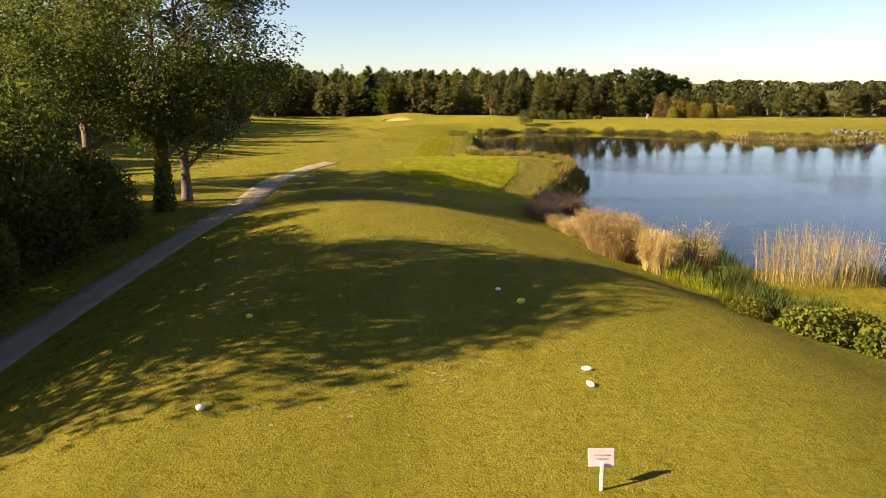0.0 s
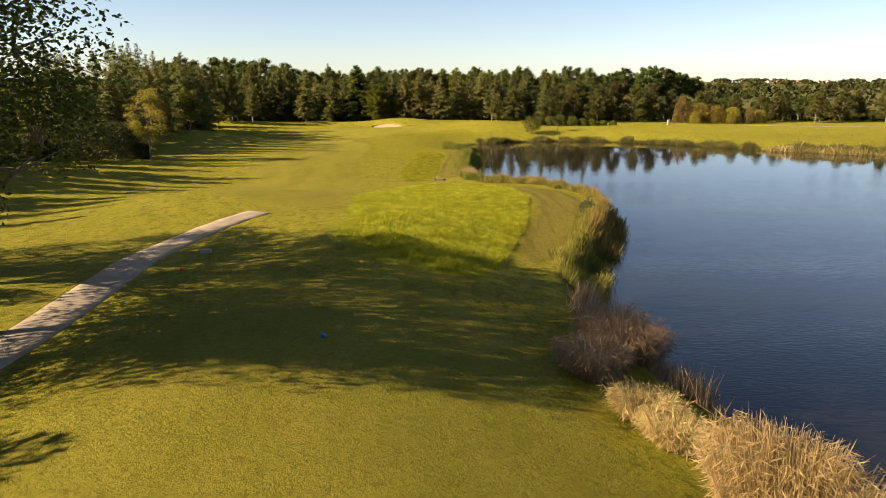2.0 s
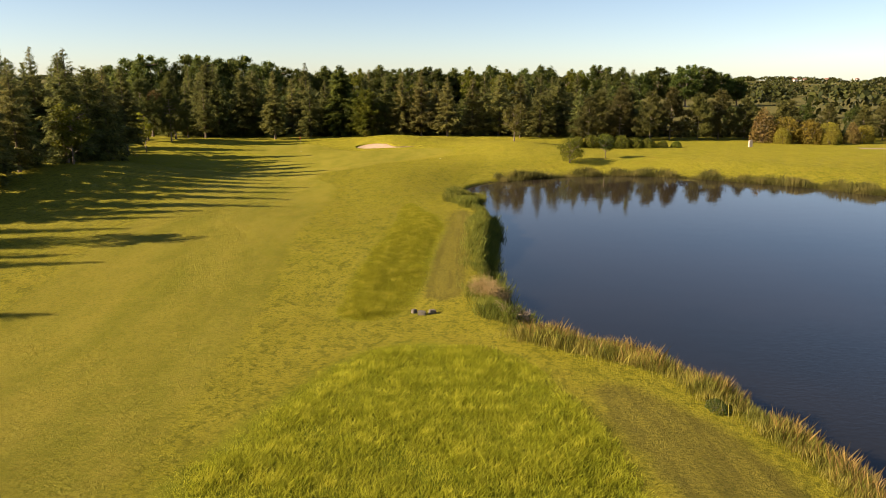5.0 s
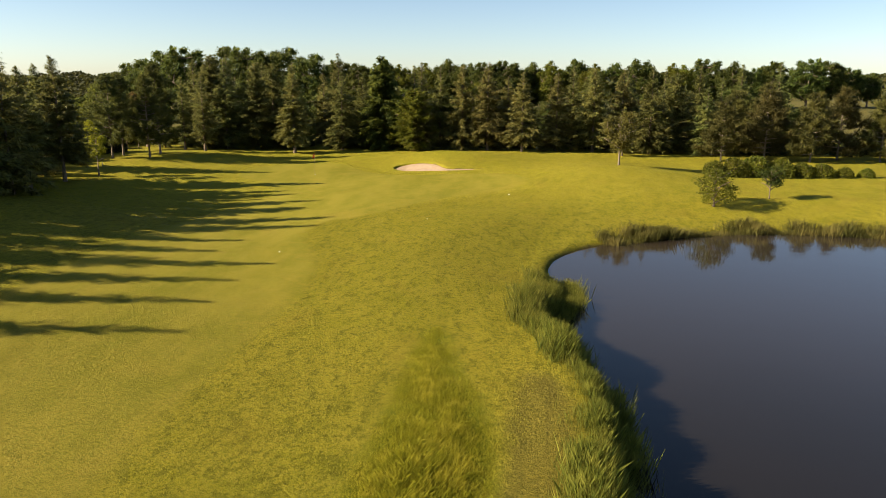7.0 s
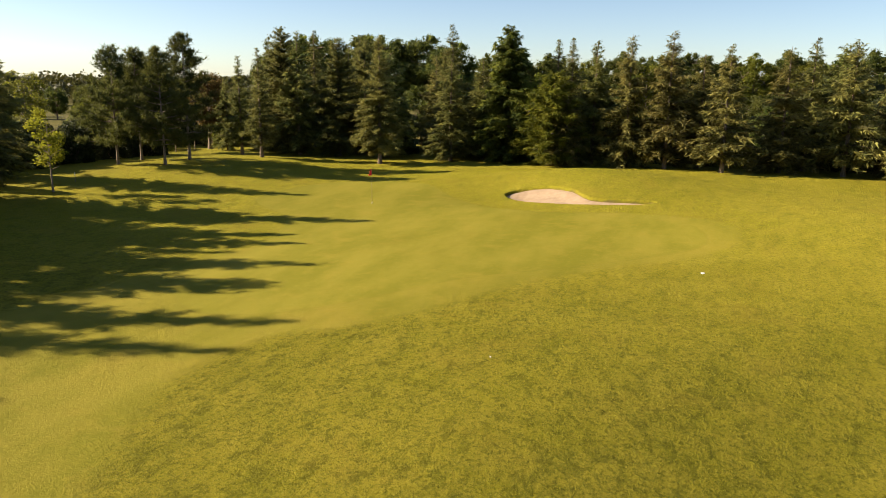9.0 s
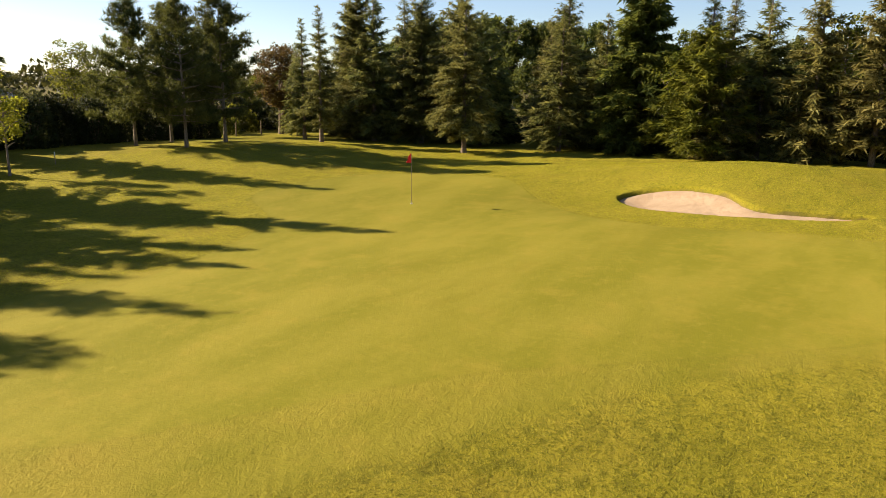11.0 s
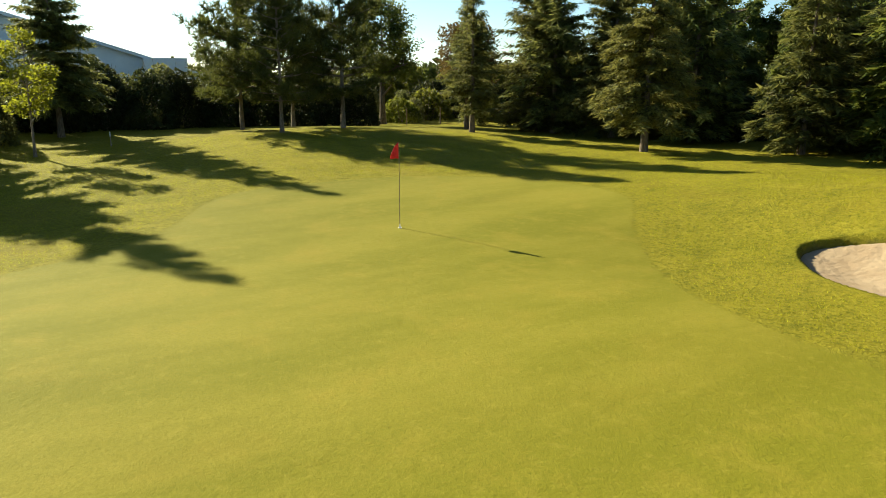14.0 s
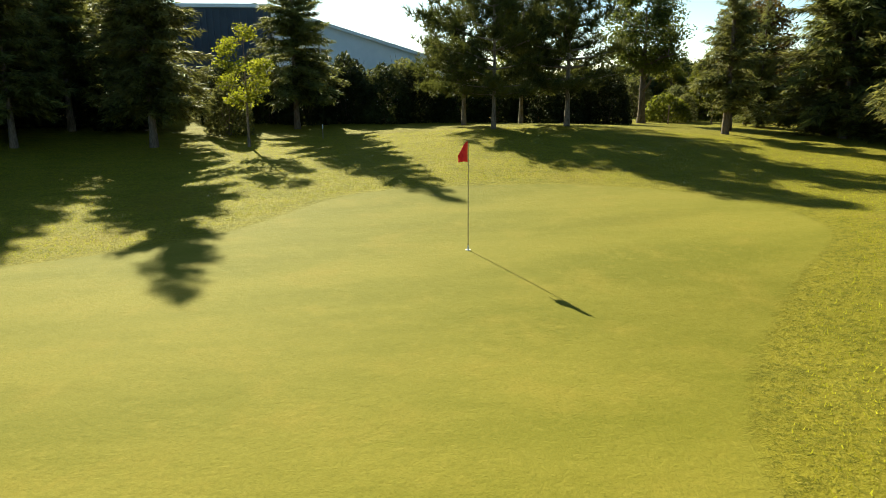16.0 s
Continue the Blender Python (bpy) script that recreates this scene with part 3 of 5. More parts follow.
def spruce(seed, h, r, clear, material, density=1.0, droop=0.42, name="spruce_tree", label="", bark=BARK, fall=1.0, coarse=1.0, shoot=1.0):
    rng = np.random.default_rng(seed)
    tree = thing(name, label, "tree")
    pts, radii = trunk_run(rng, h, 0.0115 * h + 0.02, 0.012)
    limbs, out = [], []
    z = clear
    while z < h - 0.15:
        f = (h - z) / (h - clear)
        for az in rng.uniform(0, 2 * math.pi, rng.integers(5, 8)):
            low = min(1.0, 0.55 + (z - clear) / (0.16 * h))
            L = (r * f ** fall * rng.uniform(0.6, 1.15) + 0.14) * low
            s = np.linspace(0, 1, 6)
            base = np.array([np.interp(z, pts[:, 2], pts[:, 0]), np.interp(z, pts[:, 2], pts[:, 1]), z + rng.uniform(-0.15, 0.15)])
            d = np.array([math.cos(az), math.sin(az), 0])
            rise = 0.5 * (1 - f) + 0.05
            line = base + np.outer(s * L, d)
            line[:, 2] += L * (rise * s - droop * f * s ** 2 + 0.12 * s ** 3)
            if L > 1.1 and rng.random() < 0.6:
                limbs.append((line[::2], (0.014 * L * (1 - s) + 0.006)[::2]))
            k = int((9 + 46 * L) * density)
            q = rng.uniform(0.1, 1.0, k)
            p = np.stack([np.interp(q, s, line[:, c]) for c in range(3)], 1)
            p = p + rng.normal(0, 0.05 + 0.03 * L, (k, 3)) * [1, 1, 0.6]
            side = np.cross(d, [0, 0, 1]) * rng.choice([-1, 1], k)[:, None]
            way = unit(d * rng.uniform(0.35, 1.0, (k, 1)) + side * rng.uniform(0.15, 1.0, (k, 1)) + np.column_stack([np.zeros((k, 2)), rng.uniform(-0.75, 0.2, k)]) + rng.normal(0, 0.2, (k, 3)))
            length = shoot * rng.uniform(0.22, 0.66, k) * (0.3 + 0.7 * min(L, 1.6) / 1.6)
            flat = unit(np.cross(way, unit(np.column_stack([rng.normal(0, 0.6, (k, 2)), np.ones(k)]))))
            out.append(needles(p, way, flat, length, length * rng.uniform(0.16, 0.3, k) * coarse))
            inner = unit(line[3] - line[0])[None]
            out.append(needles(line[:1], inner, unit(np.cross(inner, [[0.0, 0.0, 1.0]]) + rng.normal(0, 0.4, (1, 3))), np.array([L * 0.62]), np.array([L * 0.22])))
        z += rng.uniform(0.24, 0.4) * (1.1 if density <= 1 else 0.85)
    hang("trunk", mesh_of("trunk", *joined(tubes([(pts, radii)], 8), tubes(limbs, 4)), bark, True), tree)
    hang("crown", patches("crown", np.concatenate(out), material), tree)
    return tree


def pine(seed, h, r, clear, material, density=1.0, label="", needle=1.0):
    rng = np.random.default_rng(seed)
    tree = thing("pine_tree", label, "tree")
    pts, radii = trunk_run(rng, h, 0.0085 * h + 0.02, 0.03)
    limbs, out = [], []
    z = clear
    while z < h - 0.1:
        f = (h - z) / (h - clear)
        for az in rng.uniform(0, 2 * math.pi, rng.integers(5, 8)):
            L = r * 1.1 * f ** 0.92 * rng.uniform(0.45, 1.15) * min(1.0, 0.65 + (z - clear) / (0.2 * h)) + 0.14
            s = np.linspace(0, 1, 6)
            base = np.array([np.interp(z, pts[:, 2], pts[:, 0]), np.interp(z, pts[:, 2], pts[:, 1]), z])
            d = np.array([math.cos(az), math.sin(az), 0])
            line = base + np.outer(s * L, d)
            line[:, 2] += L * ((0.22 + 0.55 * (1 - f)) * s ** 1.4 - 0.12 * f * s)
            limbs.append((line[::2], (0.016 * L * (1 - s) + 0.008)[::2]))
            tufts = int((3 + 8 * L) * density)
            q = np.sqrt(rng.uniform(0.08, 1.0, tufts))
            c = np.stack([np.interp(q, s, line[:, a]) for a in range(3)], 1) + rng.normal(0, 0.16, (tufts, 3)) * [1, 1, 0.7]
            c = np.repeat(c, 11, 0)
            k = len(c)
            way = unit(rng.normal(size=(k, 3)) + d * 0.5 + np.array([0, 0, 0.9]))
            length = rng.uniform(0.22, 0.46, k) * needle
            flat = unit(np.cross(way, rng.normal(size=(k, 3))))
            out.append(needles(c, way, flat, length, rng.uniform(0.028, 0.058, k) * needle))
        z += rng.uniform(0.34, 0.62)
    hang("trunk", mesh_of("trunk", *joined(tubes([(pts, radii)], 8), tubes(limbs, 4)), PALE_BARK, True), tree)
    hang("crown", patches("crown", np.concatenate(out), material), tree)
    return tree


def broadleaf(seed, h, r, clear, material, clumps=90, per=60, leaf=0.2, name="oak_tree", label="", bark=BARK, top=0.5, squash=1.0, radius=None, ivy=False, dense=False):
    """A trunk, limbs out to many clumps, and leaves round each clump."""
    rng = np.random.default_rng(seed)
    tree = thing(name, label, "tree")
    pts, radii = trunk_run(rng, h * 0.82, radius or (0.02 * h + 0.04), 0.03)
    runs, twigs, out = [(pts, radii)], [], []
    mid, half = clear + (h - clear) * top, (h - clear) / 2
    lobes = np.vstack([unit(rng.normal(size=(8, 3))) * np.array([1, 1, 0.8]), [[0.1, 0.1, 1.0]]])
    joints = []
    for i in range(9):
        az, z0 = i * 2.4 + rng.uniform(-0.4, 0.4), clear * 0.9 + (h * 0.7 - clear * 0.9) * i / 9
        s = np.linspace(0, 1, 6)
        L = r * rng.uniform(0.55, 0.85)
        start = np.array([np.interp(z0, pts[:, 2], pts[:, 0]), np.interp(z0, pts[:, 2], pts[:, 1]), z0])
        limb = start + np.outer(s * L, [math.cos(az), math.sin(az), 0]) + np.cumsum(rng.normal(0, 0.06 * L / 2, (6, 3)), 0) * s[:, None]
        limb[:, 2] += s ** 0.8 * L * rng.uniform(0.35, 0.9)
        runs.append((limb, np.interp(z0, pts[:, 2], radii) * 0.55 * (1 - s) + 0.02))
        joints.extend(limb[2:])
    joints = np.array(joints + list(pts[4:]))
    for _ in range(clumps):
        v = unit(rng.normal(size=3))
        rough = 0.74 + 0.3 * max(0.0, float(np.max(lobes @ v)))
        c = np.array([0, 0, mid]) + v * rng.uniform(0.3, 1.0) ** 0.4 * np.array([r, r, half * squash]) * rough * 0.93
        if c[2] < clear * 0.75:
            c[2] = clear * 0.75 + rng.uniform(0, 0.8)
        near = joints[np.argmin(np.linalg.norm(joints - c, axis=1))]
        s = np.linspace(0, 1, 4)[:, None]
        twigs.append((near + (c - near) * s + rng.normal(0, 0.06, (4, 3)) * s * (1 - s), (0.028 * (1 - s[:, 0]) + 0.006) * (h / 9)))
        size = rng.uniform(0.1, 0.2) * r + 0.12
        k = int(per * rng.uniform(0.6, 1.4))
        p = c + unit(rng.normal(size=(k, 3))) * rng.uniform(0.2, 1.0, (k, 1)) ** (0.3 if dense else 0.6) * np.array([size, size, size * (0.8 if dense else 0.66)]) * (1.3 if dense else 1.55)
        a, b = scattered(rng, k)
        if dense:
            face = unit(unit(p - c) + rng.normal(0, 0.42, (k, 3)))
            a = unit(np.cross(face, rng.normal(size=(k, 3))))
            b = np.cross(face, a)
        else:
            a[:, 2] *= 0.55
        length = leaf * rng.uniform(0.6, 1.35, k)
        out.append(leaves(p, unit(a), b, length, length * rng.uniform(0.5, 0.8, k)))
        if dense:
            a, b = scattered(rng, 7)
            out.append(leaves(c + rng.normal(0, 0.2 * size, (7, 3)), a, b, np.full(7, 1.35 * size), np.full(7, 0.95 * size)))
    hang("trunk", mesh_of("trunk", *joined(tubes(runs, 7), tubes(twigs, 3)), bark, True), tree)
    hang("crown", patches("crown", np.concatenate(out), material), tree)
    if ivy:
        k = 2600
        z, az = rng.uniform(0, clear + 1.0, k), rng.uniform(0, 2 * math.pi, k)
        rr = np.interp(z, pts[:, 2], radii) + rng.uniform(0.02, 0.22, k) * (1.3 - z / (clear + 1.2))
        p = np.stack([np.interp(z, pts[:, 2], pts[:, 0]) + rr * np.cos(az), np.interp(z, pts[:, 2], pts[:, 1]) + rr * np.sin(az), z], 1)
        a, b = scattered(rng, k)
        hang("ivy", patches("ivy", leaves(p, a, b, rng.uniform(0.09, 0.17, k), rng.uniform(0.07, 0.13, k)), IVY), tree, "light green ivy climbing the trunk")
    return tree


def shrub(seed, rx, ry, h, material, k=3000, leaf=0.14, name="shrub", label="", category="shrub", box=False):
    """A dense bush from the ground up: stems and an uneven shell of leaves."""
    rng = np.random.default_rng(seed)
    bush = thing(name, label, category)
    runs = []
    for i in range(9):
        az = i * 0.7 + rng.uniform(0, 0.4)
        s = np.linspace(0, 1, 5)
        tip = np.array([rx * 0.6 * math.cos(az), ry * 0.6 * math.sin(az), h * rng.uniform(0.6, 0.9)])
        runs.append((np.outer(s ** 1.3, tip) * [1, 1, 0] + np.outer(s, tip) * [0, 0, 1] + [0.1 * math.cos(az), 0.1 * math.sin(az), -0.05], 0.03 * (1 - s) + 0.008))
    tagged(hang("stem_base", mesh_of("stem_base", *tubes(runs, 5), BARK, True), bush), kind="stuff")
    v = unit(rng.normal(size=(k, 3)))
    if box:
        v = v / np.max(np.abs(v) * [1, 1, 1], 1, keepdims=True) ** 0.8
    v[:, 2] = np.abs(v[:, 2])
    lumps = unit(rng.normal(size=(14, 3)))
    bulge = 0.84 + 0.2 * np.max(np.clip(v @ lumps.T, 0, 1) ** 6, 1)
    rad = (rng.uniform(0.35, 1.0, k) ** 0.35 * bulge)[:, None]
    p = v * rad * [rx, ry, h * 0.95] + [0, 0, 0.06]
    p[:, 2] = np.maximum(p[:, 2], 0.03) + rng.uniform(0, 0.05, k)
    a, b = scattered(rng, k)
    length = leaf * rng.uniform(0.6, 1.4, k)
    hang("foliage", patches("foliage", leaves(p, a, b, length, length * 0.6), material), bush)
    return bush


def stand(tree, x, y, turn=0.0, s=1.0, sz=None, sink=0.05):
    """Put a copy of a tree on the ground."""
    m = pose(x, y, on_ground(x, y) - sink, 0, 0, turn) @ Matrix.Diagonal((s, s, sz or s, 1))
    return copy_thing(tree, m)


def settle(tree, x, y, turn=0.0, s=1.0, sink=0.05):
    """Put the tree itself on the ground."""
    tree.matrix_basis = pose(x, y, on_ground(x, y) - sink, 0, 0, turn) @ Matrix.Scale(s, 4)
    return tree


def retag(ob, label, group=""):
    return tagged(ob, label, group=group)


# ---- the woods ----
SPRUCES = [spruce(11, 11.5, 3.1, 0.6, SPRUCE, 1.0, label="dark green spruce at the edge of the wood"),
           spruce(12, 12.3, 2.9, 0.8, SPRUCE, 1.0, 0.5, label="tall dark spruce with drooping branches in the wood"),
           spruce(13, 10.5, 3.0, 0.5, OLIVE_SPRUCE, 1.0, 0.45, label="olive green spruce lit by low sun"),
           spruce(14, 11.0, 3.4, 0.7, SPRUCE, 1.0, 0.36, label="broad dark spruce at the edge of the wood", fall=0.65),
           spruce(15, 9.5, 2.7, 1.2, OLIVE_SPRUCE, 1.0, 0.4, label="open olive spruce with bare lower trunk")]
OAKS = [broadleaf(21, 13.0, 5.0, 1.6, OAK, 150, 100, 0.27, label="rounded leafy oak rising behind the spruces", dense=True),
        broadleaf(22, 12.0, 4.6, 1.4, OAK, 140, 100, 0.27, label="dense green oak within the wood", dense=True),
        broadleaf(23, 11.0, 4.0, 1.0, MEADOW, 125, 100, 0.26, name="ash_tree", label="lighter green ash among darker trees", squash=1.05, dense=True)]
PINES = [pine(31, 8.6, 3.3, 1.7, PINE, 1.5, "young pine with upright needle tufts and bare trunk"),
         pine(32, 9.7, 3.4, 1.8, PINE, 1.5, "tall pine with layered upswept branches beside the green"),
         pine(33, 7.8, 3.0, 0.9, OLIVE_PINE, 0.9, "rounded olive pine on the far lawn", 1.6)]
for k, (x, y, turn) in enumerate(((-37.5, 171.5, 0), (-24.0, 177.0, 40), (-7.2, 172.4, 0), (-33.0, 176.5, 120), (0.3, 170.6, 15))):
    settle(SPRUCES[k], x, y, turn)
for k, (x, y) in enumerate(((-44, 190), (-28, 188), (-14, 187))):
    settle(OAKS[k], x, y, 0, 0.66)
for k, (x, y) in enumerate(((-43.0, 154.5), (-40.0, 159.0), (28, 169))):
    settle(PINES[k], x, y)

rng = np.random.default_rng(77)
# front and second rows north of the green
for x, y, k, s in ((-41.5, 174, 1, 0.9), (-45, 178, 0, 0.85), (-29.5, 174, 3, 0.95), (-20.5, 175.5, 0, 0.92), (-19.0, 178.0, 3, 0.95),
                   (-13.6, 175, 1, 0.9), (-10.2, 174.2, 0, 0.98), (-4.0, 171.8, 4, 1.1), (-1.6, 174.4, 2, 0.98), (4.4, 173, 2, 1.02), (8.9, 173.2, 4, 1.15),
                   (6.5, 177, 1, 0.98), (12.4, 174.5, 2, 1.0), (15.6, 172.5, 1, 0.92), (18.8, 175.5, 3, 0.95), (22, 172.5, 0, 0.82), (24.5, 176.5, 1, 0.85),
                   (-22.6, 172.8, 1, 0.84), (-11.8, 171.2, 2, 0.7), (12, 168.5, 4, 0.6), (-36.4, 179.5, 0, 0.95), (-48.5, 184, 1, 0.6)):
    stand(SPRUCES[k], x, y, rng.uniform(0, 360), s, s * rng.uniform(0.86, 1.02))
for x in np.arange(-46, 40, 4.6):
    y = 181 + rng.uniform(-1.5, 2.0)
    if rng.random() < 0.55:
        stand(SPRUCES[rng.integers(0, 4)], x, y, rng.uniform(0, 360), rng.uniform(0.88, 1.0))
    else:
        stand(OAKS[rng.integers(0, 3)], x, y, rng.uniform(0, 360), rng.uniform(0.66, 0.78))
for x in np.arange(-48, 40, 5.2):
    stand(OAKS[rng.integers(0, 3)], x + rng.uniform(-1, 1), 187 + rng.uniform(-2, 4), rng.uniform(0, 360), rng.uniform(0.68, 0.8))
for x in np.arange(-56, 58, 6.2):
    k = rng.integers(0, 3)
    retag(stand(OAKS[k], x + rng.uniform(-1.5, 1.5), 293 + rng.uniform(-5, 5), rng.uniform(0, 360), (1.68, 1.77, 1.88)[k] * rng.uniform(0.93, 1.04)), "tall round-crowned tree in the old wood behind the spruces")
for x, y, k, s in ((-66, 192, 0, 0.5), (-70, 199, 1, 0.5), (-62, 197, 3, 0.55), (-74, 190, 0, 0.45), (-58, 190, 1, 0.5)):
    stand(SPRUCES[k], x, y, rng.uniform(0, 360), s)
# understorey that closes the wood's edge
UNDER = [shrub(41, 2.2, 1.8, 3.0, HEDGE, 2200, 0.26, label="dark undergrowth below the wood's edge"), shrub(42, 1.8, 1.6, 2.2, MEADOW, 1800, 0.24, label="leafy undergrowth below the wood's edge")]
settle(UNDER[0], -31, 179), settle(UNDER[1], -16, 179)
for x in np.arange(-56, 26, 3.4):
    stand(UNDER[rng.integers(0, 2)], x + rng.uniform(-1, 1), 179.0 + rng.uniform(-1.5, 1.5), rng.uniform(0, 360), rng.uniform(0.8, 1.25))
for x in np.arange(26, 142, 3.6):
    stand(UNDER[0], x + rng.uniform(-1, 1), 177.5 + rng.uniform(-1.5, 1.5), rng.uniform(0, 360), rng.uniform(0.9, 1.3))
# the pines and small trees along the far lawn, east of the mound
for x, y, s in ((22.5, 166, 0.86), (32.5, 167.5, 0.98), (36.5, 170.5, 1.05), (40.5, 169, 0.95), (44.5, 171, 1.0), (25.5, 173, 1.0), (30, 176, 1.1), (49, 172, 0.85),
                (66, 168, 0.72), (71, 171, 0.8), (77, 167, 0.78), (84, 170, 0.9), (92, 168, 0.95), (100, 172, 1.0), (58, 176, 0.8), (110, 170, 1.1), (54, 170, 0.8), (62, 171, 0.75), (88, 172, 0.85), (96, 171, 0.9), (105, 169, 0.9), (118, 172, 1.0), (126, 170, 1.0), (135, 174, 1.1), (81, 173, 0.85), (74, 175, 0.8)):
    stand(PINES[2], x, y, rng.uniform(0, 360), s)
for x, y, s in ((33, 200, 1.0), (40, 188, 0.62), (52, 186, 0.6), (46, 181, 0.55), (62, 184, 0.58), (72, 182, 0.55), (82, 184, 0.6), (93, 182, 0.6), (104, 186, 0.66), (118, 184, 0.7), (132, 186, 0.75), (36, 184, 0.66), (57, 190, 0.7), (67, 190, 0.66), (77, 191, 0.62), (88, 192, 0.66), (98, 193, 0.66), (110, 193, 0.7), (124, 194, 0.75), (30, 190, 0.8)):
    stand(OAKS[rng.integers(0, 2)], x, y, rng.uniform(0, 360), s)
for x, y, s in ((70, 330, 1.5), (79, 338, 1.75), (88, 332, 1.85), (97, 340, 1.8), (106, 346, 1.55), (114, 350, 1.35), (63, 345, 1.3)):
    retag(stand(OAKS[0], x, y, rng.uniform(0, 360), s), "great dark oak standing far off above the hedges")

for x, y, s in ((-94, 254, 1.6), (-86, 248, 1.8), (-78, 243, 1.88), (-70, 249, 1.92), (-63, 243, 1.86), (-56, 247, 1.88), (-49, 244, 1.7), (-102, 262, 1.5)):
    retag(stand(OAKS[0], x, y, rng.uniform(0, 360), s), "great rounded oak standing far behind the wood")

# the belt on the west bank
for y in np.arange(48, 132, 3.3):
    if not 84 < y < 92:
        stand(SPRUCES[rng.integers(0, 5)], -36.5 + rng.uniform(-1.6, 1.2) - 1.5 * (y < 95), y + rng.uniform(-0.8, 0.8), rng.uniform(0, 360), rng.uniform(0.84, 1.0))
for y in np.arange(50, 128, 6.5):
    stand(SPRUCES[rng.integers(0, 4)], -42.5 + rng.uniform(-1.5, 1.5), y, rng.uniform(0, 360), rng.uniform(0.9, 1.04))
for y in np.arange(84, 130, 8.0):
    stand(OAKS[rng.integers(0, 3)], -50 + rng.uniform(-2, 2), y, rng.uniform(0, 360), rng.uniform(0.72, 0.85))
for y in np.arange(70, 128, 6.0):
    stand(UNDER[rng.integers(0, 2)], -41 + rng.uniform(-1, 1), y, rng.uniform(0, 360), rng.uniform(0.7, 1.0))

# dark spruces west of the green, nearest the turning camera
NEAR_SPRUCE = settle(spruce(51, 10.8, 2.9, 1.9, SPRUCE, 2.6, 0.45, shoot=0.66, label="dense dark spruce shading the edge of the green", bark=BARK), -38.9, 140.3)
stand(NEAR_SPRUCE, -38.2, 134.9, 100, 0.9)
stand(NEAR_SPRUCE, -43.6, 135.3, 200, 1.05)
stand(NEAR_SPRUCE, -44.8, 146.0, 300, 0.92)
stand(NEAR_SPRUCE, -40.5, 130.5, 60, 0.95)
stand(NEAR_SPRUCE, -48.6, 136.8, 20, 0.98), stand(NEAR_SPRUCE, -47.6, 131.8, 250, 1.0)
for x, y, s in ((-52, 127.5, 0.85), (-53, 133.5, 0.85), (-45.5, 128.5, 0.78), (-45.8, 133.4, 0.78), (-50.5, 136, 0.78), (-42.5, 125.5, 0.75)):
    stand(OAKS[0], x, y, rng.uniform(0, 360), s)
for x, y, k, s in ((-46, 128, 0, 1.0), (-45, 124, 3, 1.0), (-42, 127, 1, 0.95), (-49, 123, 0, 1.0)):
    stand(SPRUCES[k], x, y, rng.uniform(0, 360), s)
retag(stand(PINES[1], -39.2, 155.3, 70, 0.88), "pine with bare trunk standing on the bank by the green")
stand(PINES[0], -43.6, 157.6, 140, 1.0)
THIN = settle(spruce(52, 9.4, 1.6, 1.3, SPRUCE, 2.2, 0.3, shoot=0.66, label="slender spruce on the mown bank behind the green"), -37.9, 165.9)
stand(THIN, -41.5, 168.0, 90, 0.95)
stand(SPRUCES[0], -44.0, 176.5, 70, 1.0), stand(SPRUCES[1], -41.0, 180.5, 200, 1.0), stand(SPRUCES[1], -46.5, 172.5, 10, 0.6)
EDGE = settle(spruce(53, 11.8, 3.1, 0.7, SPRUCE, 2.4, 0.48, shoot=0.66, label="wide spruce sweeping to the ground behind the green", fall=0.62), -39.5, 172.0)
stand(EDGE, -33.8, 172.6, 150, 0.92)
settle(spruce(54, 10.9, 2.5, 1.3, OLIVE_SPRUCE, 2.6, 0.5, shoot=0.62, label="sunlit olive spruce with bare lower trunk"), -27.4, 168.2)
settle(broadleaf(55, 9.3, 2.5, 2.2, FOREST, 150, 120, 0.17, name="maple_tree", label="young green maple with two thin stems"), -50.6, 167.0)
settle(broadleaf(56, 8.0, 2.3, 1.6, RUSSET, 130, 100, 0.17, name="cherry_tree", label="small reddish-leaved cherry by the fence"), -49.5, 173.5)
settle(broadleaf(57, 5.3, 1.05, 1.5, LIME, 36, 110, 0.12, name="maple_sapling", label="bright yellow-green maple sapling lit from behind", bark=PALE_BARK, squash=1.05, radius=0.05), -38.3, 144.4)
settle(broadleaf(58, 7.0, 1.9, 1.4, GOLD, 66, 110, 0.15, name="golden_maple", label="golden-leaved young tree standing on the lawn", bark=PALE_BARK, radius=0.07), -28.3, 89.4)
settle(broadleaf(59, 6.0, 2.0, 1.1, MEADOW, 60, 60, 0.24, name="maple_tree", label="fresh green maple before the spruce belt", radius=0.08), -34.6, 119.5)
settle(broadleaf(60, 5.5, 1.75, 1.4, OLIVE_LEAF, 55, 55, 0.22, name="birch_tree", label="small olive-gold tree on the grassy mound", bark=PALE_BARK, radius=0.08), 9.9, 152.6)
BIRCH = settle(broadleaf(61, 8.0, 2.0, 1.5, MEADOW, 64, 90, 0.17, name="birch_tree", label="pale golden birch behind the hedge", bark=PALE_BARK, radius=0.08), -60, 161)
stand(BIRCH, -14.5, 172.6, 60, 0.95, 1.0), stand(BIRCH, -6, 174, 200, 1.0, 1.1)

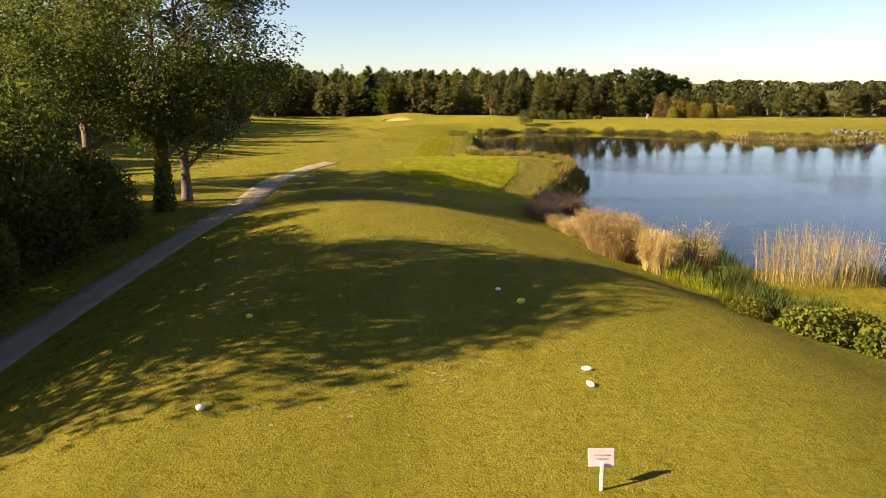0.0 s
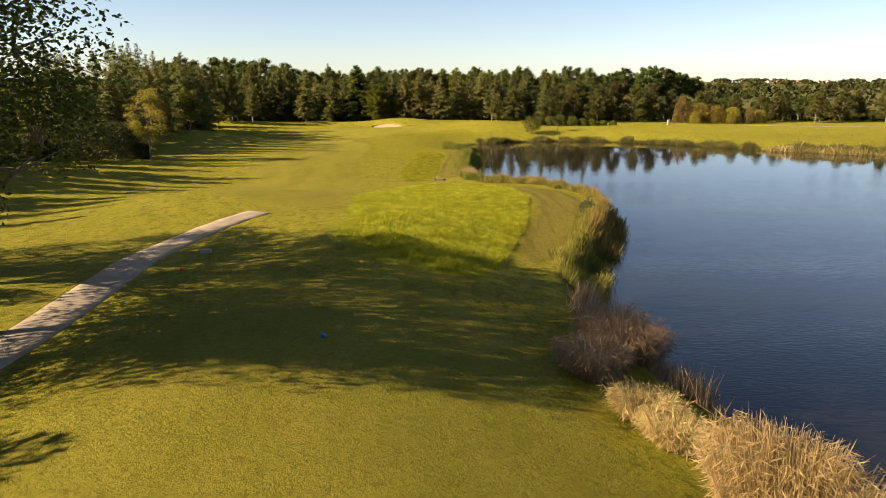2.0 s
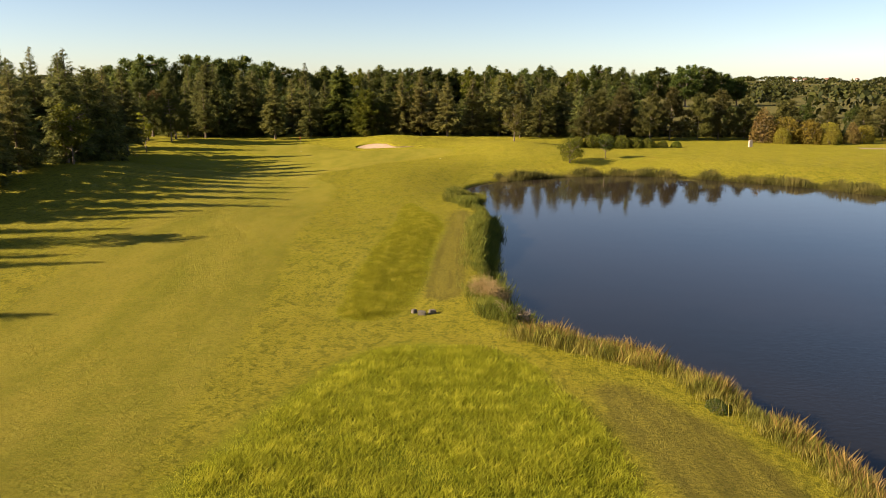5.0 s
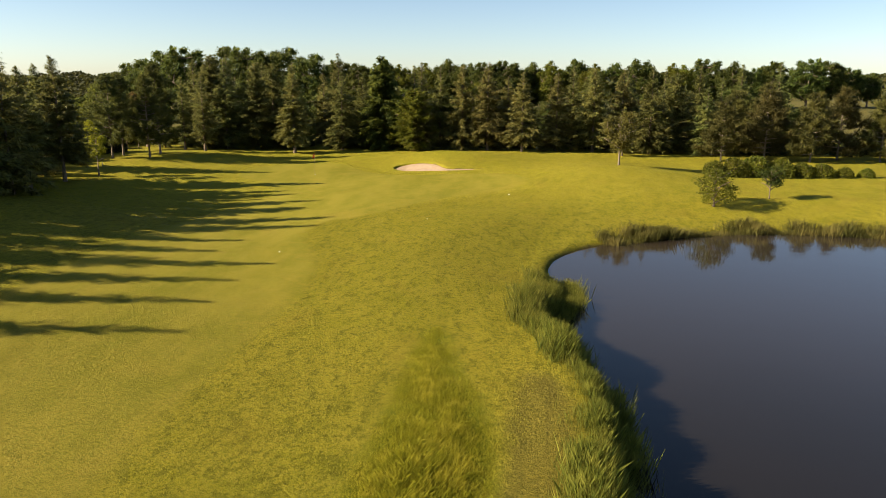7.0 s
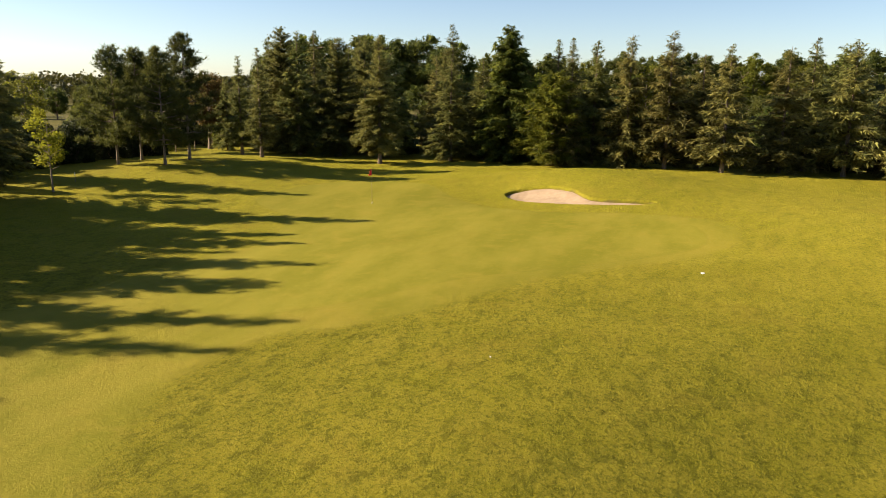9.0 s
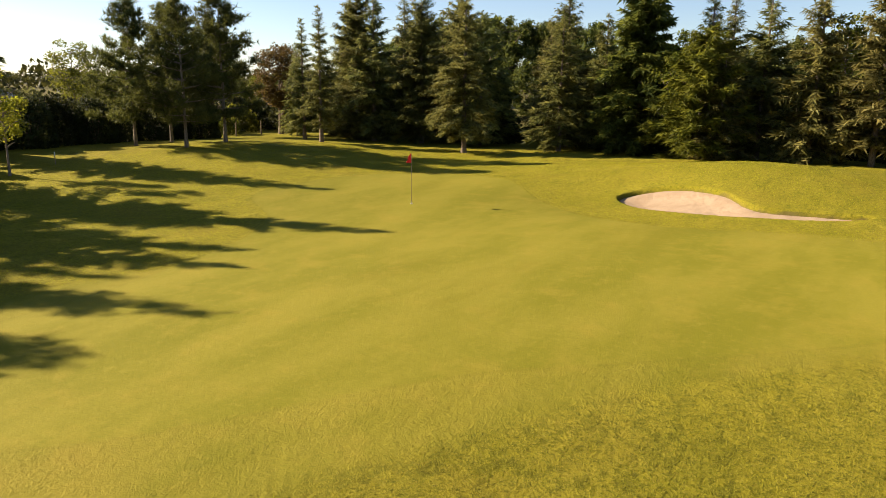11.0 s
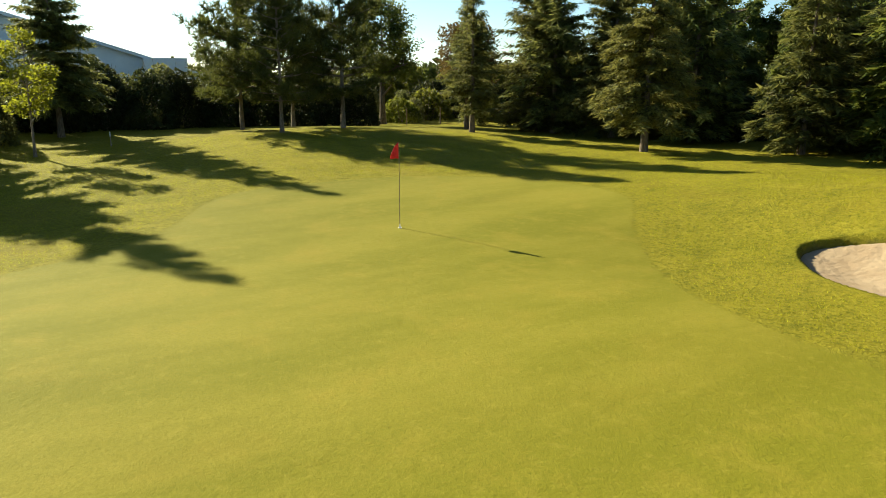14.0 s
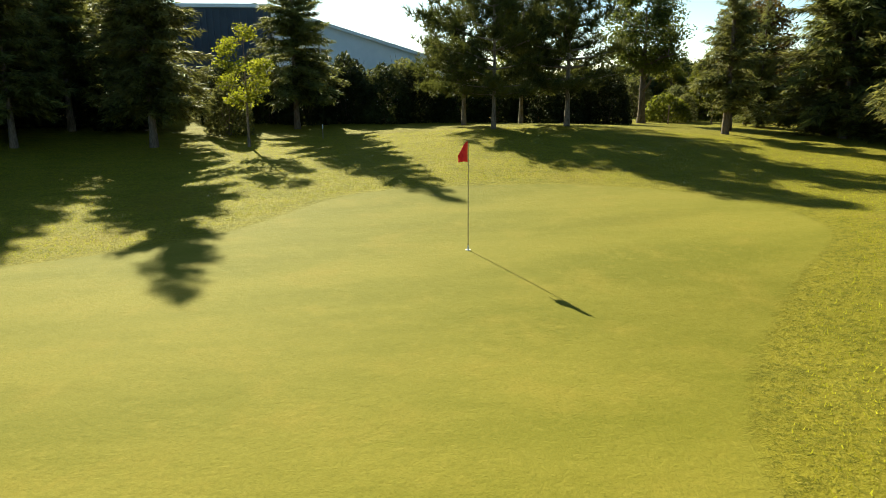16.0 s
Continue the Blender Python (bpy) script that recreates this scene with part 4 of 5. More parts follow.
# hedges and bushes
LAUREL = settle(shrub(43, 1.9, 1.7, 4.6, LAUREL_LEAF, 4200, 0.19, "laurel_bush", "tall glossy laurel bush in the boundary hedge"), -50, 152)
DARK_LAUREL = settle(shrub(44, 2.0, 1.8, 4.2, HEDGE, 5200, 0.22, "laurel_bush", "tall dark laurel bush in the boundary hedge"), -50.5, 148.5)
for y in np.arange(126, 166, 2.9):
    if not 147 < y < 153.5:
        stand((LAUREL, DARK_LAUREL)[rng.integers(0, 2)], -51.0 + rng.uniform(-0.8, 0.8), y, rng.uniform(0, 360), rng.uniform(0.72, 0.86) if y > 146 else rng.uniform(0.82, 1.0))
for x, y, s in ((-52.6, 150.4, 0.85), (-52.8, 147, 0.85), (-53, 153.6, 0.8), (-56.5, 172, 0.65), (-53, 171, 0.5), (-59, 170, 0.8), (-62, 168, 0.9)):
    stand(LAUREL, x, y, rng.uniform(0, 360), s)
for k, y in enumerate(np.arange(142, 166, 2.2)):
    stand(DARK_LAUREL, -47.6 - 0.8 * (k % 2) - 0.1 * k, y, 97 * k, 0.84)
stand(LAUREL, -42.6, 142.9, 40, 0.72)
for x, y, k, s in ((-52.5, 169.5, 1, 0.9), (-55, 173.5, 1, 1.2), (-51, 177, 1, 1.0), (-58, 176, 0, 1.3), (-63, 172, 0, 1.3)):
    stand(UNDER[k], x, y, rng.uniform(0, 360), s)
for x in np.arange(-130, -58, 4.6):
    stand(OAKS[rng.integers(0, 3)], x, 206 + rng.uniform(-5, 5), rng.uniform(0, 360), rng.uniform(0.6, 0.74))
for x, y, s in ((-64, 182, 0.66), (-70, 177, 0.66), (-76, 184, 0.7), (-68, 189, 0.75), (-58, 188, 0.7), (-83, 180, 0.7), (-78, 172, 0.6), (-62, 174, 0.55), (-56, 181, 0.6)):
    stand(OAKS[2], x, y, rng.uniform(0, 360), s)
for k, y in enumerate(np.arange(125, 140, 2.5)):
    stand(DARK_LAUREL, -45.4 + 0.8 * (k % 2), y, 67 * k, 0.86)
stand(SPRUCES[3], -44.2, 138.6, 30, 0.82), stand(SPRUCES[0], -42.6, 131.8, 80, 0.9), stand(OAKS[1], -42.2, 128.2, 80, 0.78)
settle(spruce(64, 11.6, 3.4, 0.6, FOREST, 1.3, 0.55, "cypress_tree", "tall fresh green cypress with hanging sprays", fall=0.7, coarse=1.5), -17.4, 173.4)
CEDAR = settle(spruce(63, 7.6, 3.1, 0.4, MEADOW, 1.3, 0.22, "cedar_tree", "fresh green cedar with flat spreading sprays", fall=0.6), -13.0, 171.0)
settle(shrub(45, 3.6, 1.8, 4.0, HEDGE, 9000, 0.17, "clipped_hedge", "large dark clipped hedge on the lawn", "hedge", True), -33.2, 88.3)
stand(DARK_LAUREL, -29.6, 90.6, 0, 0.5), stand(DARK_LAUREL, -38.5, 87, 0, 0.8)
settle(broadleaf(46, 3.2, 1.7, 0.3, MEADOW, 62, 46, 0.16, "hornbeam_bush", "spreading low green tree on the far lawn", radius=0.07, top=0.42), 15.5, 138.2)
settle(broadleaf(62, 2.7, 1.0, 0.8, OAK, 26, 50, 0.16, name="hornbeam_sapling", label="small staked green sapling on the far lawn", radius=0.04), 20.2, 140.6)
for x, y, s in ((18.6, 152.2, 0.7), (20.6, 152.6, 0.85), (22.6, 153, 0.95), (24.8, 152.8, 0.85), (26.8, 153, 0.7), (28.6, 153, 0.65), (30.5, 153, 0.5), (32.5, 153.2, 0.45)):
    retag(stand(UNDER[1], x, y, rng.uniform(0, 360), s), "low green bush beside the gravel track")
AUTUMN = [settle(shrub(47, 2.6, 2.2, 4.6, GOLD, 2400, 0.3, "autumn_bush", "golden bush at the edge of the far field"), 52, 163),
          settle(shrub(48, 2.2, 2.2, 5.4, RUSSET, 2200, 0.3, "autumn_bush", "russet bush at the edge of the far field"), 48.5, 163.5)]
for x, y, k, s in ((55, 162, 0, 0.9), (58.5, 163, 0, 0.8), (61.5, 162.5, 1, 0.62), (57, 160, 0, 0.55), (64, 164, 0, 0.7), (50.5, 161, 0, 0.6)):
    stand(AUTUMN[k], x, y, rng.uniform(0, 360), s)

# the tall trees by the path
settle(broadleaf(71, 13.5, 5.4, 1.7, NEAR_OAK, 112, 280, 0.14, label="big oak with grey trunk beside the path", radius=0.2, top=0.47), -11.9, 33.3)
settle(broadleaf(72, 12.4, 4.4, 2.4, NEAR_OAK, 115, 280, 0.14, label="oak with an ivy-clad trunk beside the path", radius=0.18, ivy=True), -12.0, 30.9)
BIG = settle(broadleaf(73, 12.5, 4.5, 2.4, NEAR_OAK, 140, 115, 0.22, label="tall oak shading the tee"), -17.2, 13.5, 0, 1.0)
AIRY = settle(broadleaf(74, 12.5, 4.6, 2.4, NEAR_OAK, 85, 110, 0.21, label="tall open-crowned oak beyond the path"), -18.3, 37.4)
for x, y, s in ((-17.0, 17.4, 0.66), (-16.6, 10.6, 0.96)):
    stand(BIG, x, y, rng.uniform(0, 360), s)
for x, y, s in ((-19.6, 39.0, 0.85), (-17.5, 29.0, 0.72), (-25.5, 40.5, 0.9)):
    stand(AIRY, x, y, rng.uniform(0, 360), s)
THICKET = [settle(shrub(74, 2.3, 2.2, 4.2, FOREST, 7000, 0.16, "thicket", "dark dense thicket along the path"), -13.4, 26.2),
           settle(shrub(75, 2.4, 2.2, 5.2, NEAR_OAK, 6500, 0.18, "thicket", "tall leafy thicket behind the path"), -16.0, 28.6)]
for x, y, k, s in ((-13.7, 22.6, 0, 1.05), (-13.8, 19.0, 0, 1.0), (-13.6, 15.6, 0, 1.0), (-13.4, 12.0, 0, 1.0), (-15.5, 17, 1, 1.1), (-15.2, 20.6, 1, 1.25), (-14.9, 24.2, 1, 1.2), (-16.4, 13.2, 1, 1.2), (-17.5, 25, 1, 0.85), (-14.6, 29.4, 0, 0.8), (-18, 21, 1, 0.8), (-20.5, 30, 1, 1.0), (-14.6, 14, 0, 0.8), (-24, 38, 1, 1.2), (-20, 35, 1, 1.0)):
    stand(THICKET[k], x, y, rng.uniform(0, 360), s)
settle(shrub(76, 1.3, 1.3, 2.9, GOLD, 2600, 0.16, "elder_bush", "elder bush with yellowing leaves in the thicket"), -15.6, 23.6)


def far_woods():
    """The wooded country out to the horizon."""
    rng = np.random.default_rng(90)
    out = []
    for _ in range(520):
        y = 230 + 1300 * rng.random() ** 1.5
        x = rng.uniform(-0.75, 0.95) * y
        if abs(x / y - 0.25) < 0.1 and y < 420:
            continue
        if y < 300 and rng.random() < 0.5:
            continue
        h, r = rng.uniform(6, 10), rng.uniform(4, 8) * (1 + y / 1200)
        k = 120
        v = unit(rng.normal(size=(k, 3)))
        v[:, 2] = np.abs(v[:, 2])
        p = v * rng.uniform(0.6, 1.0, (k, 1)) * [r, r, h * 0.8] + [x, y, float(land(x, y)) + h * 0.15]
        a, b = scattered(rng, k)
        size = rng.uniform(1.2, 2.6, k) * (0.7 + y / 900)
        out.append(leaves(p, a, b, size, size * 0.7))
    for _ in range(360):
        far, ang = 190 + 900 * rng.random() ** 1.4, rng.uniform(math.radians(118), math.radians(225))
        x, y = -20 + far * math.cos(ang), 130 + far * math.sin(ang)
        h, r, k = rng.uniform(7, 11), rng.uniform(4, 8) * (1 + far / 1000), 130
        v = unit(rng.normal(size=(k, 3)))
        v[:, 2] = np.abs(v[:, 2])
        p = v * rng.uniform(0.6, 1.0, (k, 1)) * [r, r, h * 0.8] + [x, y, float(land(x, y)) + h * 0.12]
        a, b = scattered(rng, k)
        size = rng.uniform(1.0, 2.2, k) * (0.6 + far / 800)
        out.append(leaves(p, a, b, size, size * 0.7))
    for side in (-1, 1):
        for _ in range(60):
            y, x = rng.uniform(-60, 230 if side > 0 else 110), side * rng.uniform(75, 130) + (70 if side > 0 else 0)
            h, r, k = rng.uniform(7, 10), rng.uniform(3, 5), 420
            v = unit(rng.normal(size=(k, 3)))
            v[:, 2] = np.abs(v[:, 2])
            p = v * rng.uniform(0.5, 1.0, (k, 1)) * [r, r, h] + [x, y, -0.7]
            a, b = scattered(rng, k)
            out.append(leaves(p, a, b, rng.uniform(0.35, 0.8, k), rng.uniform(0.25, 0.5, k)))
    ob = new("distant_woods", patches("distant_woods", np.concatenate(out), DISTANT))
    tagged(ob, "distant wooded hills fading to the horizon", "woods", kind="stuff")


far_woods()


# ---- grasses and reeds ----
def blades(rng, xy, z, height, width, lean, gust=(0.25, 0.06)):
    """Bent grass blades: two triangles each, joined at the knee."""
    k = len(xy)
    az = rng.uniform(0, 2 * math.pi, k)
    side = np.column_stack([np.cos(az), np.sin(az), np.zeros(k)]) * (width / 2)[:, None]
    bend = np.column_stack([rng.normal(gust[0], 1, k), rng.normal(gust[1], 1, k), np.zeros(k)]) * (lean * height)[:, None]
    root = np.column_stack([xy, z])
    up = np.zeros((k, 3))
    up[:, 2] = height
    tip = root + up * rng.uniform(0.9, 1.0, (k, 1)) + bend
    knee = root + (tip - root) * 0.55 + up * 0.05 - bend * 0.06
    return np.stack([root - side, root + side, knee + side * 0.6, tip], 1)


def inside_points(rng, poly, count):
    lo, hi = poly.min(0), poly.max(0)
    p = rng.uniform(lo, hi, (count, 2))
    return p[distance_to(poly, p[:, 0], p[:, 1]) < 0.05]


def make_rough(poly, count, seed, tall, label):
    rng = np.random.default_rng(seed)
    p = inside_points(rng, poly, count // 7)
    p = np.repeat(p, 7, 0) + rng.normal(0, 0.09, (len(p) * 7, 2))
    tufty = np.array([noise.noise(Vector((x * 0.55, y * 0.55, 2.0))) for x, y in p[::7]]).repeat(7)[: len(p)]
    edge = np.maximum(ease(-distance_to(poly, p[:, 0], p[:, 1]), -0.1, 1.2), ease(p[:, 0], 1.5, 3.5))
    h = tall * (0.55 + 0.75 * np.clip(tufty + 0.45, 0, 1.2)) * rng.uniform(0.6, 1.25, len(p)) * (0.25 + 0.75 * edge)
    me = patches("long_grass", blades(rng, p, ground_z(p[:, 0], p[:, 1]) - 0.02, h, rng.uniform(0.01, 0.022, len(p)), np.full(len(p), 0.4)), ROUGH_GRASS)
    tagged(new("long_grass", me), label, "long grass", kind="stuff")


make_rough(ROUGH_NEAR, 300000, 5, 0.2, "knee-high unmown yellow-green grass beside the fairway")
make_rough(ROUGH_FAR, 170000, 6, 0.24, "strip of unmown grass above the pond bank")


def make_turf_blades(poly, count, seed, label, material=TURF_TIPS, tall=1.0):
    """Short upright leaf tips of the mown turf, where it is seen from near."""
    rng = np.random.default_rng(seed)
    p = inside_points(rng, curve_points(poly, 4), count)
    for zone, gap in ((GREEN, 0.3), (POND, 0.5), (BUNKER, 0.3)):
        p = p[distance_to(zone, p[:, 0], p[:, 1]) > gap]
    p = p[np.minimum(distance_to(ROUGH_NEAR, p[:, 0], p[:, 1]), distance_to(FAIRWAY, p[:, 0], p[:, 1])) > rng.uniform(-0.6, 0.3, len(p))]
    k = len(p)
    root = np.column_stack([p, ground_z(p[:, 0], p[:, 1]) - 0.01])
    way = unit(rng.normal(0, 0.45, (k, 3)) * [1, 1, 0.2] + [0, 0, 1])
    flat = unit(np.cross(way, rng.normal(size=(k, 3))))
    me = patches("turf_tips", needles(root, way, flat, rng.uniform(0.03, 0.085, k) * tall, rng.uniform(0.012, 0.03, k) * tall), material)
    tagged(new("turf_tips", me), label, "grass", kind="stuff")


make_turf_blades([(-8, 9), (-8, 28), (-6, 44), (3, 43), (5, 30), (6, 20), (8, 12), (8, 7), (-6, 7)], 70000, 15, "short coarse grass tips on the tee", TURF_TIPS, 0.75)
make_turf_blades([(-13, 100), (-13, 126), (-5, 137), (2, 143), (6, 140), (3, 126), (1, 112), (2, 100), (-4, 94)], 210000, 16, "short coarse grass tips on the semi-rough", TURF_TIPS, 0.85)
make_turf_blades([(-39, 133), (-24, 130), (-19, 133), (-21, 143), (-24, 146), (-27, 150), (-27, 156), (-22, 160), (-16.2, 155.6), (-12.8, 152.6), (-6, 150.6), (0, 146), (3, 150), (-4, 160), (-14, 166), (-30, 168), (-39, 160)], 220000, 17, "coarse grass tips round the green, coloured brighter as if backlit", BACKLIT_TIPS, 0.8)


def make_bank(pick, count, seed, tall, material, name, label, reach=(-0.35, 0.95), bare=True):
    """Sedge along a stretch of the pond's edge."""
    rng = np.random.default_rng(seed)
    edge = curve_points(POND, 3)
    edge = edge[[pick(x, y) for x, y in edge]]
    t = unit(np.roll(edge, -1, 0) - edge)
    out = np.column_stack([-t[:, 1], t[:, 0]])
    i = rng.integers(1, len(edge) - 1, count)
    off = rng.uniform(*reach, count)
    probe = edge[i] + out[i] * 0.5
    flip = np.where(distance_to(POND, probe[:, 0], probe[:, 1]) > 0, 1, -1)
    p = edge[i] + out[i] * (off * flip)[:, None] + rng.normal(0, 0.25, (count, 2))
    tuft = np.array([noise.noise(Vector((x * 0.45, y * 0.45, 9.0))) for x, y in p])
    keep = (tuft > -0.25 if bare else tuft > -9) & (off < reach[1] * (0.75 + 1.1 * (tuft + 0.12)))
    p, tuft = p[keep], tuft[keep]
    h = tall * (0.5 + 1.0 * np.clip(tuft + 0.3, 0, 1)) * rng.uniform(0.5, 1.4, len(p))
    me = patches(name, blades(rng, p, np.maximum(ground_z(p[:, 0], p[:, 1]), WATER_LEVEL - 0.1) - 0.03, h, rng.uniform(0.007, 0.017, len(p)), np.full(len(p), 0.2)), material)
    tagged(new(name, me), label, "sedge", kind="stuff")


make_bank(lambda x, y: x < 13.5 and 44 < y < 80, 64000, 7, 0.52, SEDGE, "pond_sedge", "tawny sedge fringing the pond bank", (-0.4, 1.4), False)
make_bank(lambda x, y: x < 6.5 and 79 < y < 112, 80000, 8, 0.6, GREEN_SEDGE, "pond_sedge", "green and tawny sedge fringing the pond bank", (-0.2, 1.3), False)
make_bank(lambda x, y: x < 6.5 and 109 < y < 119, 36000, 18, 0.7, GREEN_SEDGE, "pond_sedge", "dark green sedge at the pond's inner corner", (-0.4, 1.5), False)
make_bank(lambda x, y: y > 107 and 6.5 < x < 100, 60000, 9, 0.7, FAR_SEDGE, "pond_sedge", "reedy sedge along the far shore", (-0.3, 0.8), False)
make_bank(lambda x, y: x < 9 and 33 < y < 41, 9000, 10, 0.65, BROWN_SEDGE, "brown_sedge", "dull brown sedge and dead stems on the shaded bank", (-0.5, 1.4))
make_bank(lambda x, y: x < 20 and 20 < y < 30, 15000, 14, 0.75, IRIS, "iris_bed", "green iris leaves growing at the pond's edge", (-0.4, 1.6))


make_bank(lambda x, y: y > 107 and 44 < x < 115, 7000, 24, 0.8, STRAW, "shore_reeds", "pale dry reeds standing along the far shore", (-0.6, 0.5))
make_bank(lambda x, y: x < 12.5 and 52 < y < 80, 16000, 25, 0.66, RUST_SEDGE, "rusty_sedge", "rusty sedge heads mixed into the pond fringe", (-0.3, 0.9))


def make_fringe(line, width, count, seed, tall, material, name, label):
    """A strip of upright leaves along a line on the ground."""
    rng = np.random.default_rng(seed)
    p = curve_points(line, 12, False)
    p = p[rng.integers(0, len(p), count)] + rng.normal(0, width, (count, 2))
    tuft = np.array([noise.noise(Vector((x * 0.9, y * 0.9, 4.0))) for x, y in p])
    h = tall * (0.6 + 0.8 * np.clip(tuft + 0.3, 0, 1)) * rng.uniform(0.5, 1.25, count)
    me = patches(name, blades(rng, p, np.maximum(ground_z(p[:, 0], p[:, 1]), WATER_LEVEL) - 0.03, h, rng.uniform(0.016, 0.034, count), np.full(count, 0.14)), material)
    tagged(new(name, me), label, "waterside plants", kind="stuff")


make_fringe([(8.5, 25.2), (9.3, 23.6), (9.6, 21.6), (9.5, 19.8), (9.6, 18.2)], 0.42, 9000, 21, 0.7, IRIS, "iris_fringe", "tall green iris leaves between the grass clumps and brambles")
make_fringe([(7.9, 25.0), (8.6, 23.3), (8.9, 21.4), (8.8, 19.6), (8.8, 18.0)], 0.25, 5000, 22, 0.4, ROUGH_GRASS, "bank_grass", "unmown bright grass along the top of the bank")


def reed_clump(seed, x, y, rx, ry, h, k, material, name="grass_clump", label="", splay=0.28, droop=0.5, wide=0.014, plumes=4):
    """A clump of stalks that arch outwards, with feathery drooping tops."""
    rng = np.random.default_rng(seed)
    clump = thing(name, label, "ornamental grass", (x, y, on_ground(x, y) - 0.04))
    r, az = np.sqrt(rng.random(k)), rng.uniform(0, 2 * math.pi, k)
    root = np.column_stack([r * rx * np.cos(az), r * ry * np.sin(az), np.zeros(k)])
    root[:, 2] = ground_z(x + root[:, 0], y + root[:, 1]) - on_ground(x, y)
    root[:, 2] = np.maximum(root[:, 2], WATER_LEVEL - on_ground(x, y))
    out = np.column_stack([np.cos(az), np.sin(az), np.zeros(k)])
    hh = h * rng.uniform(0.62, 1.08, k) * (1 - 0.18 * r ** 2)
    tip = root + out * (splay * hh * r)[:, None] + rng.normal(0, 0.09, (k, 3)) * hh[:, None]
    tip[:, 2] = root[:, 2] + hh
    side = unit(np.cross(tip - root, rng.normal(size=(k, 3)))) * wide / 2
    stalk = np.stack([root - side, root + side, tip + side * 0.4, tip - side * 0.4], 1)
    tagged(hang("stalk_mass", patches("stalk_mass", stalk, material), clump), kind="stuff")
    m = k * plumes
    pick = rng.integers(0, k, m)
    start = root[pick] + (tip[pick] - root[pick]) * rng.uniform(0.45, 1.0, (m, 1))
    way = unit(out[pick] * rng.uniform(0.2, 1.0, (m, 1)) + rng.normal(0, 0.5, (m, 3)) + np.array([0, 0, 0.5 - droop * 1.6]))
    length = rng.uniform(0.16, 0.4, m) * min(1.0, h)
    tagged(hang("plume_mass", patches("plume_mass", leaves(start + way * (length * 0.45)[:, None], way, unit(np.cross(way, rng.normal(size=(m, 3)))), length, rng.uniform(0.008, 0.02, m)), material), clump), kind="stuff")
    return clump


reed_clump(1, 6.55, 27.3, 0.9, 1.25, 1.75, 3200, STRAW, label="straw-coloured ornamental grass clump on the bank")
reed_clump(2, 7.75, 25.2, 0.52, 0.65, 1.6, 1700, STRAW, label="upright straw-coloured grass clump on the bank", splay=0.1)
reed_clump(3, 5.35, 31.2, 0.45, 0.4, 0.75, 900, STRAW, label="small blond grass tuft at the lawn's edge", splay=0.7)
reed_clump(4, 5.7, 30.2, 0.4, 0.4, 0.7, 900, STRAW, label="small blond grass tuft at the lawn's edge", splay=0.7)
reed_clump(5, 4.7, 33.4, 0.5, 0.5, 0.95, 1000, BROWN_SEDGE, label="brown grass tuft in the shade of the bank", splay=0.6)
reed_clump(6, 5.9, 35.4, 0.8, 0.9, 1.35, 1600, BROWN_SEDGE, label="brown grass clump in the shade of the bank", splay=0.5)
reed_clump(7, 9.0, 25.4, 0.8, 0.7, 2.2, 110, STRAW, "reed_stand", "thin tall pale reeds at the water's edge", 0.25, 0.2, 0.016)
reed_clump(8, 13.2, 24.6, 2.2, 1.2, 2.1, 620, STRAW, "reed_stand", "stand of tall pale reeds at the water's edge", 0.06, 0.1, 0.012, 1)
reed_clump(9, 17.5, 22.5, 2.6, 1.4, 2.2, 760, STRAW, "reed_stand", "stand of tall pale reeds at the water's edge", 0.06, 0.1, 0.012, 1)
reed_clump(10, 3.6, 83.8, 0.7, 0.9, 1.0, 420, STRAW, label="tawny grass tuft at the pond's corner", splay=0.3)
reed_clump(11, 4.6, 80.6, 0.5, 0.5, 0.9, 260, BROWN_SEDGE, label="brown grass tuft at the pond's corner", splay=0.3)
for x, y, s in ((8.9, 16.4, 0.85), (10.3, 15.4, 0.95), (7.9, 17.6, 0.6), (11.8, 14.6, 1.0), (9.9, 16.9, 0.9), (11.6, 16.2, 1.0)):
    retag(settle(shrub(int(x * 10), 1.2, 1.0, 1.0, IVY, 1900, 0.13, "bramble_bush", ""), x, y, 0, s), "low sunlit bramble bush above the reeds", "brambles by the tee")


def flowering_bramble(x, y, s, seed):
    rng = np.random.default_rng(seed)
    bush = retag(settle(shrub(seed, 0.8, 1.1, 0.7, OAK, 1500, 0.1, "bramble_bush", ""), x, y, 0, s), "dark bramble with cream flowers on the pond bank", "brambles on the bank")
    k = 45
    v = unit(rng.normal(size=(k, 3)))
    v[:, 2] = np.abs(v[:, 2]) + 0.25
    p = v * [0.78, 1.05, 0.66]
    a, b = scattered(rng, k)
    tagged(hang("flowers", patches("flowers", leaves(p, a, b, rng.uniform(0.03, 0.06, k), rng.uniform(0.03, 0.05, k)), BLOOM), bush, "small cream flower heads"), kind="stuff")


for k, (x, y, s) in enumerate(((10.1, 61.6, 0.6), (9.8, 60.3, 0.72), (9.55, 59.1, 0.55), (10.9, 64.6, 0.45), (9.6, 70.4, 0.45))):
    flowering_bramble(x, y, s, 120 + k)


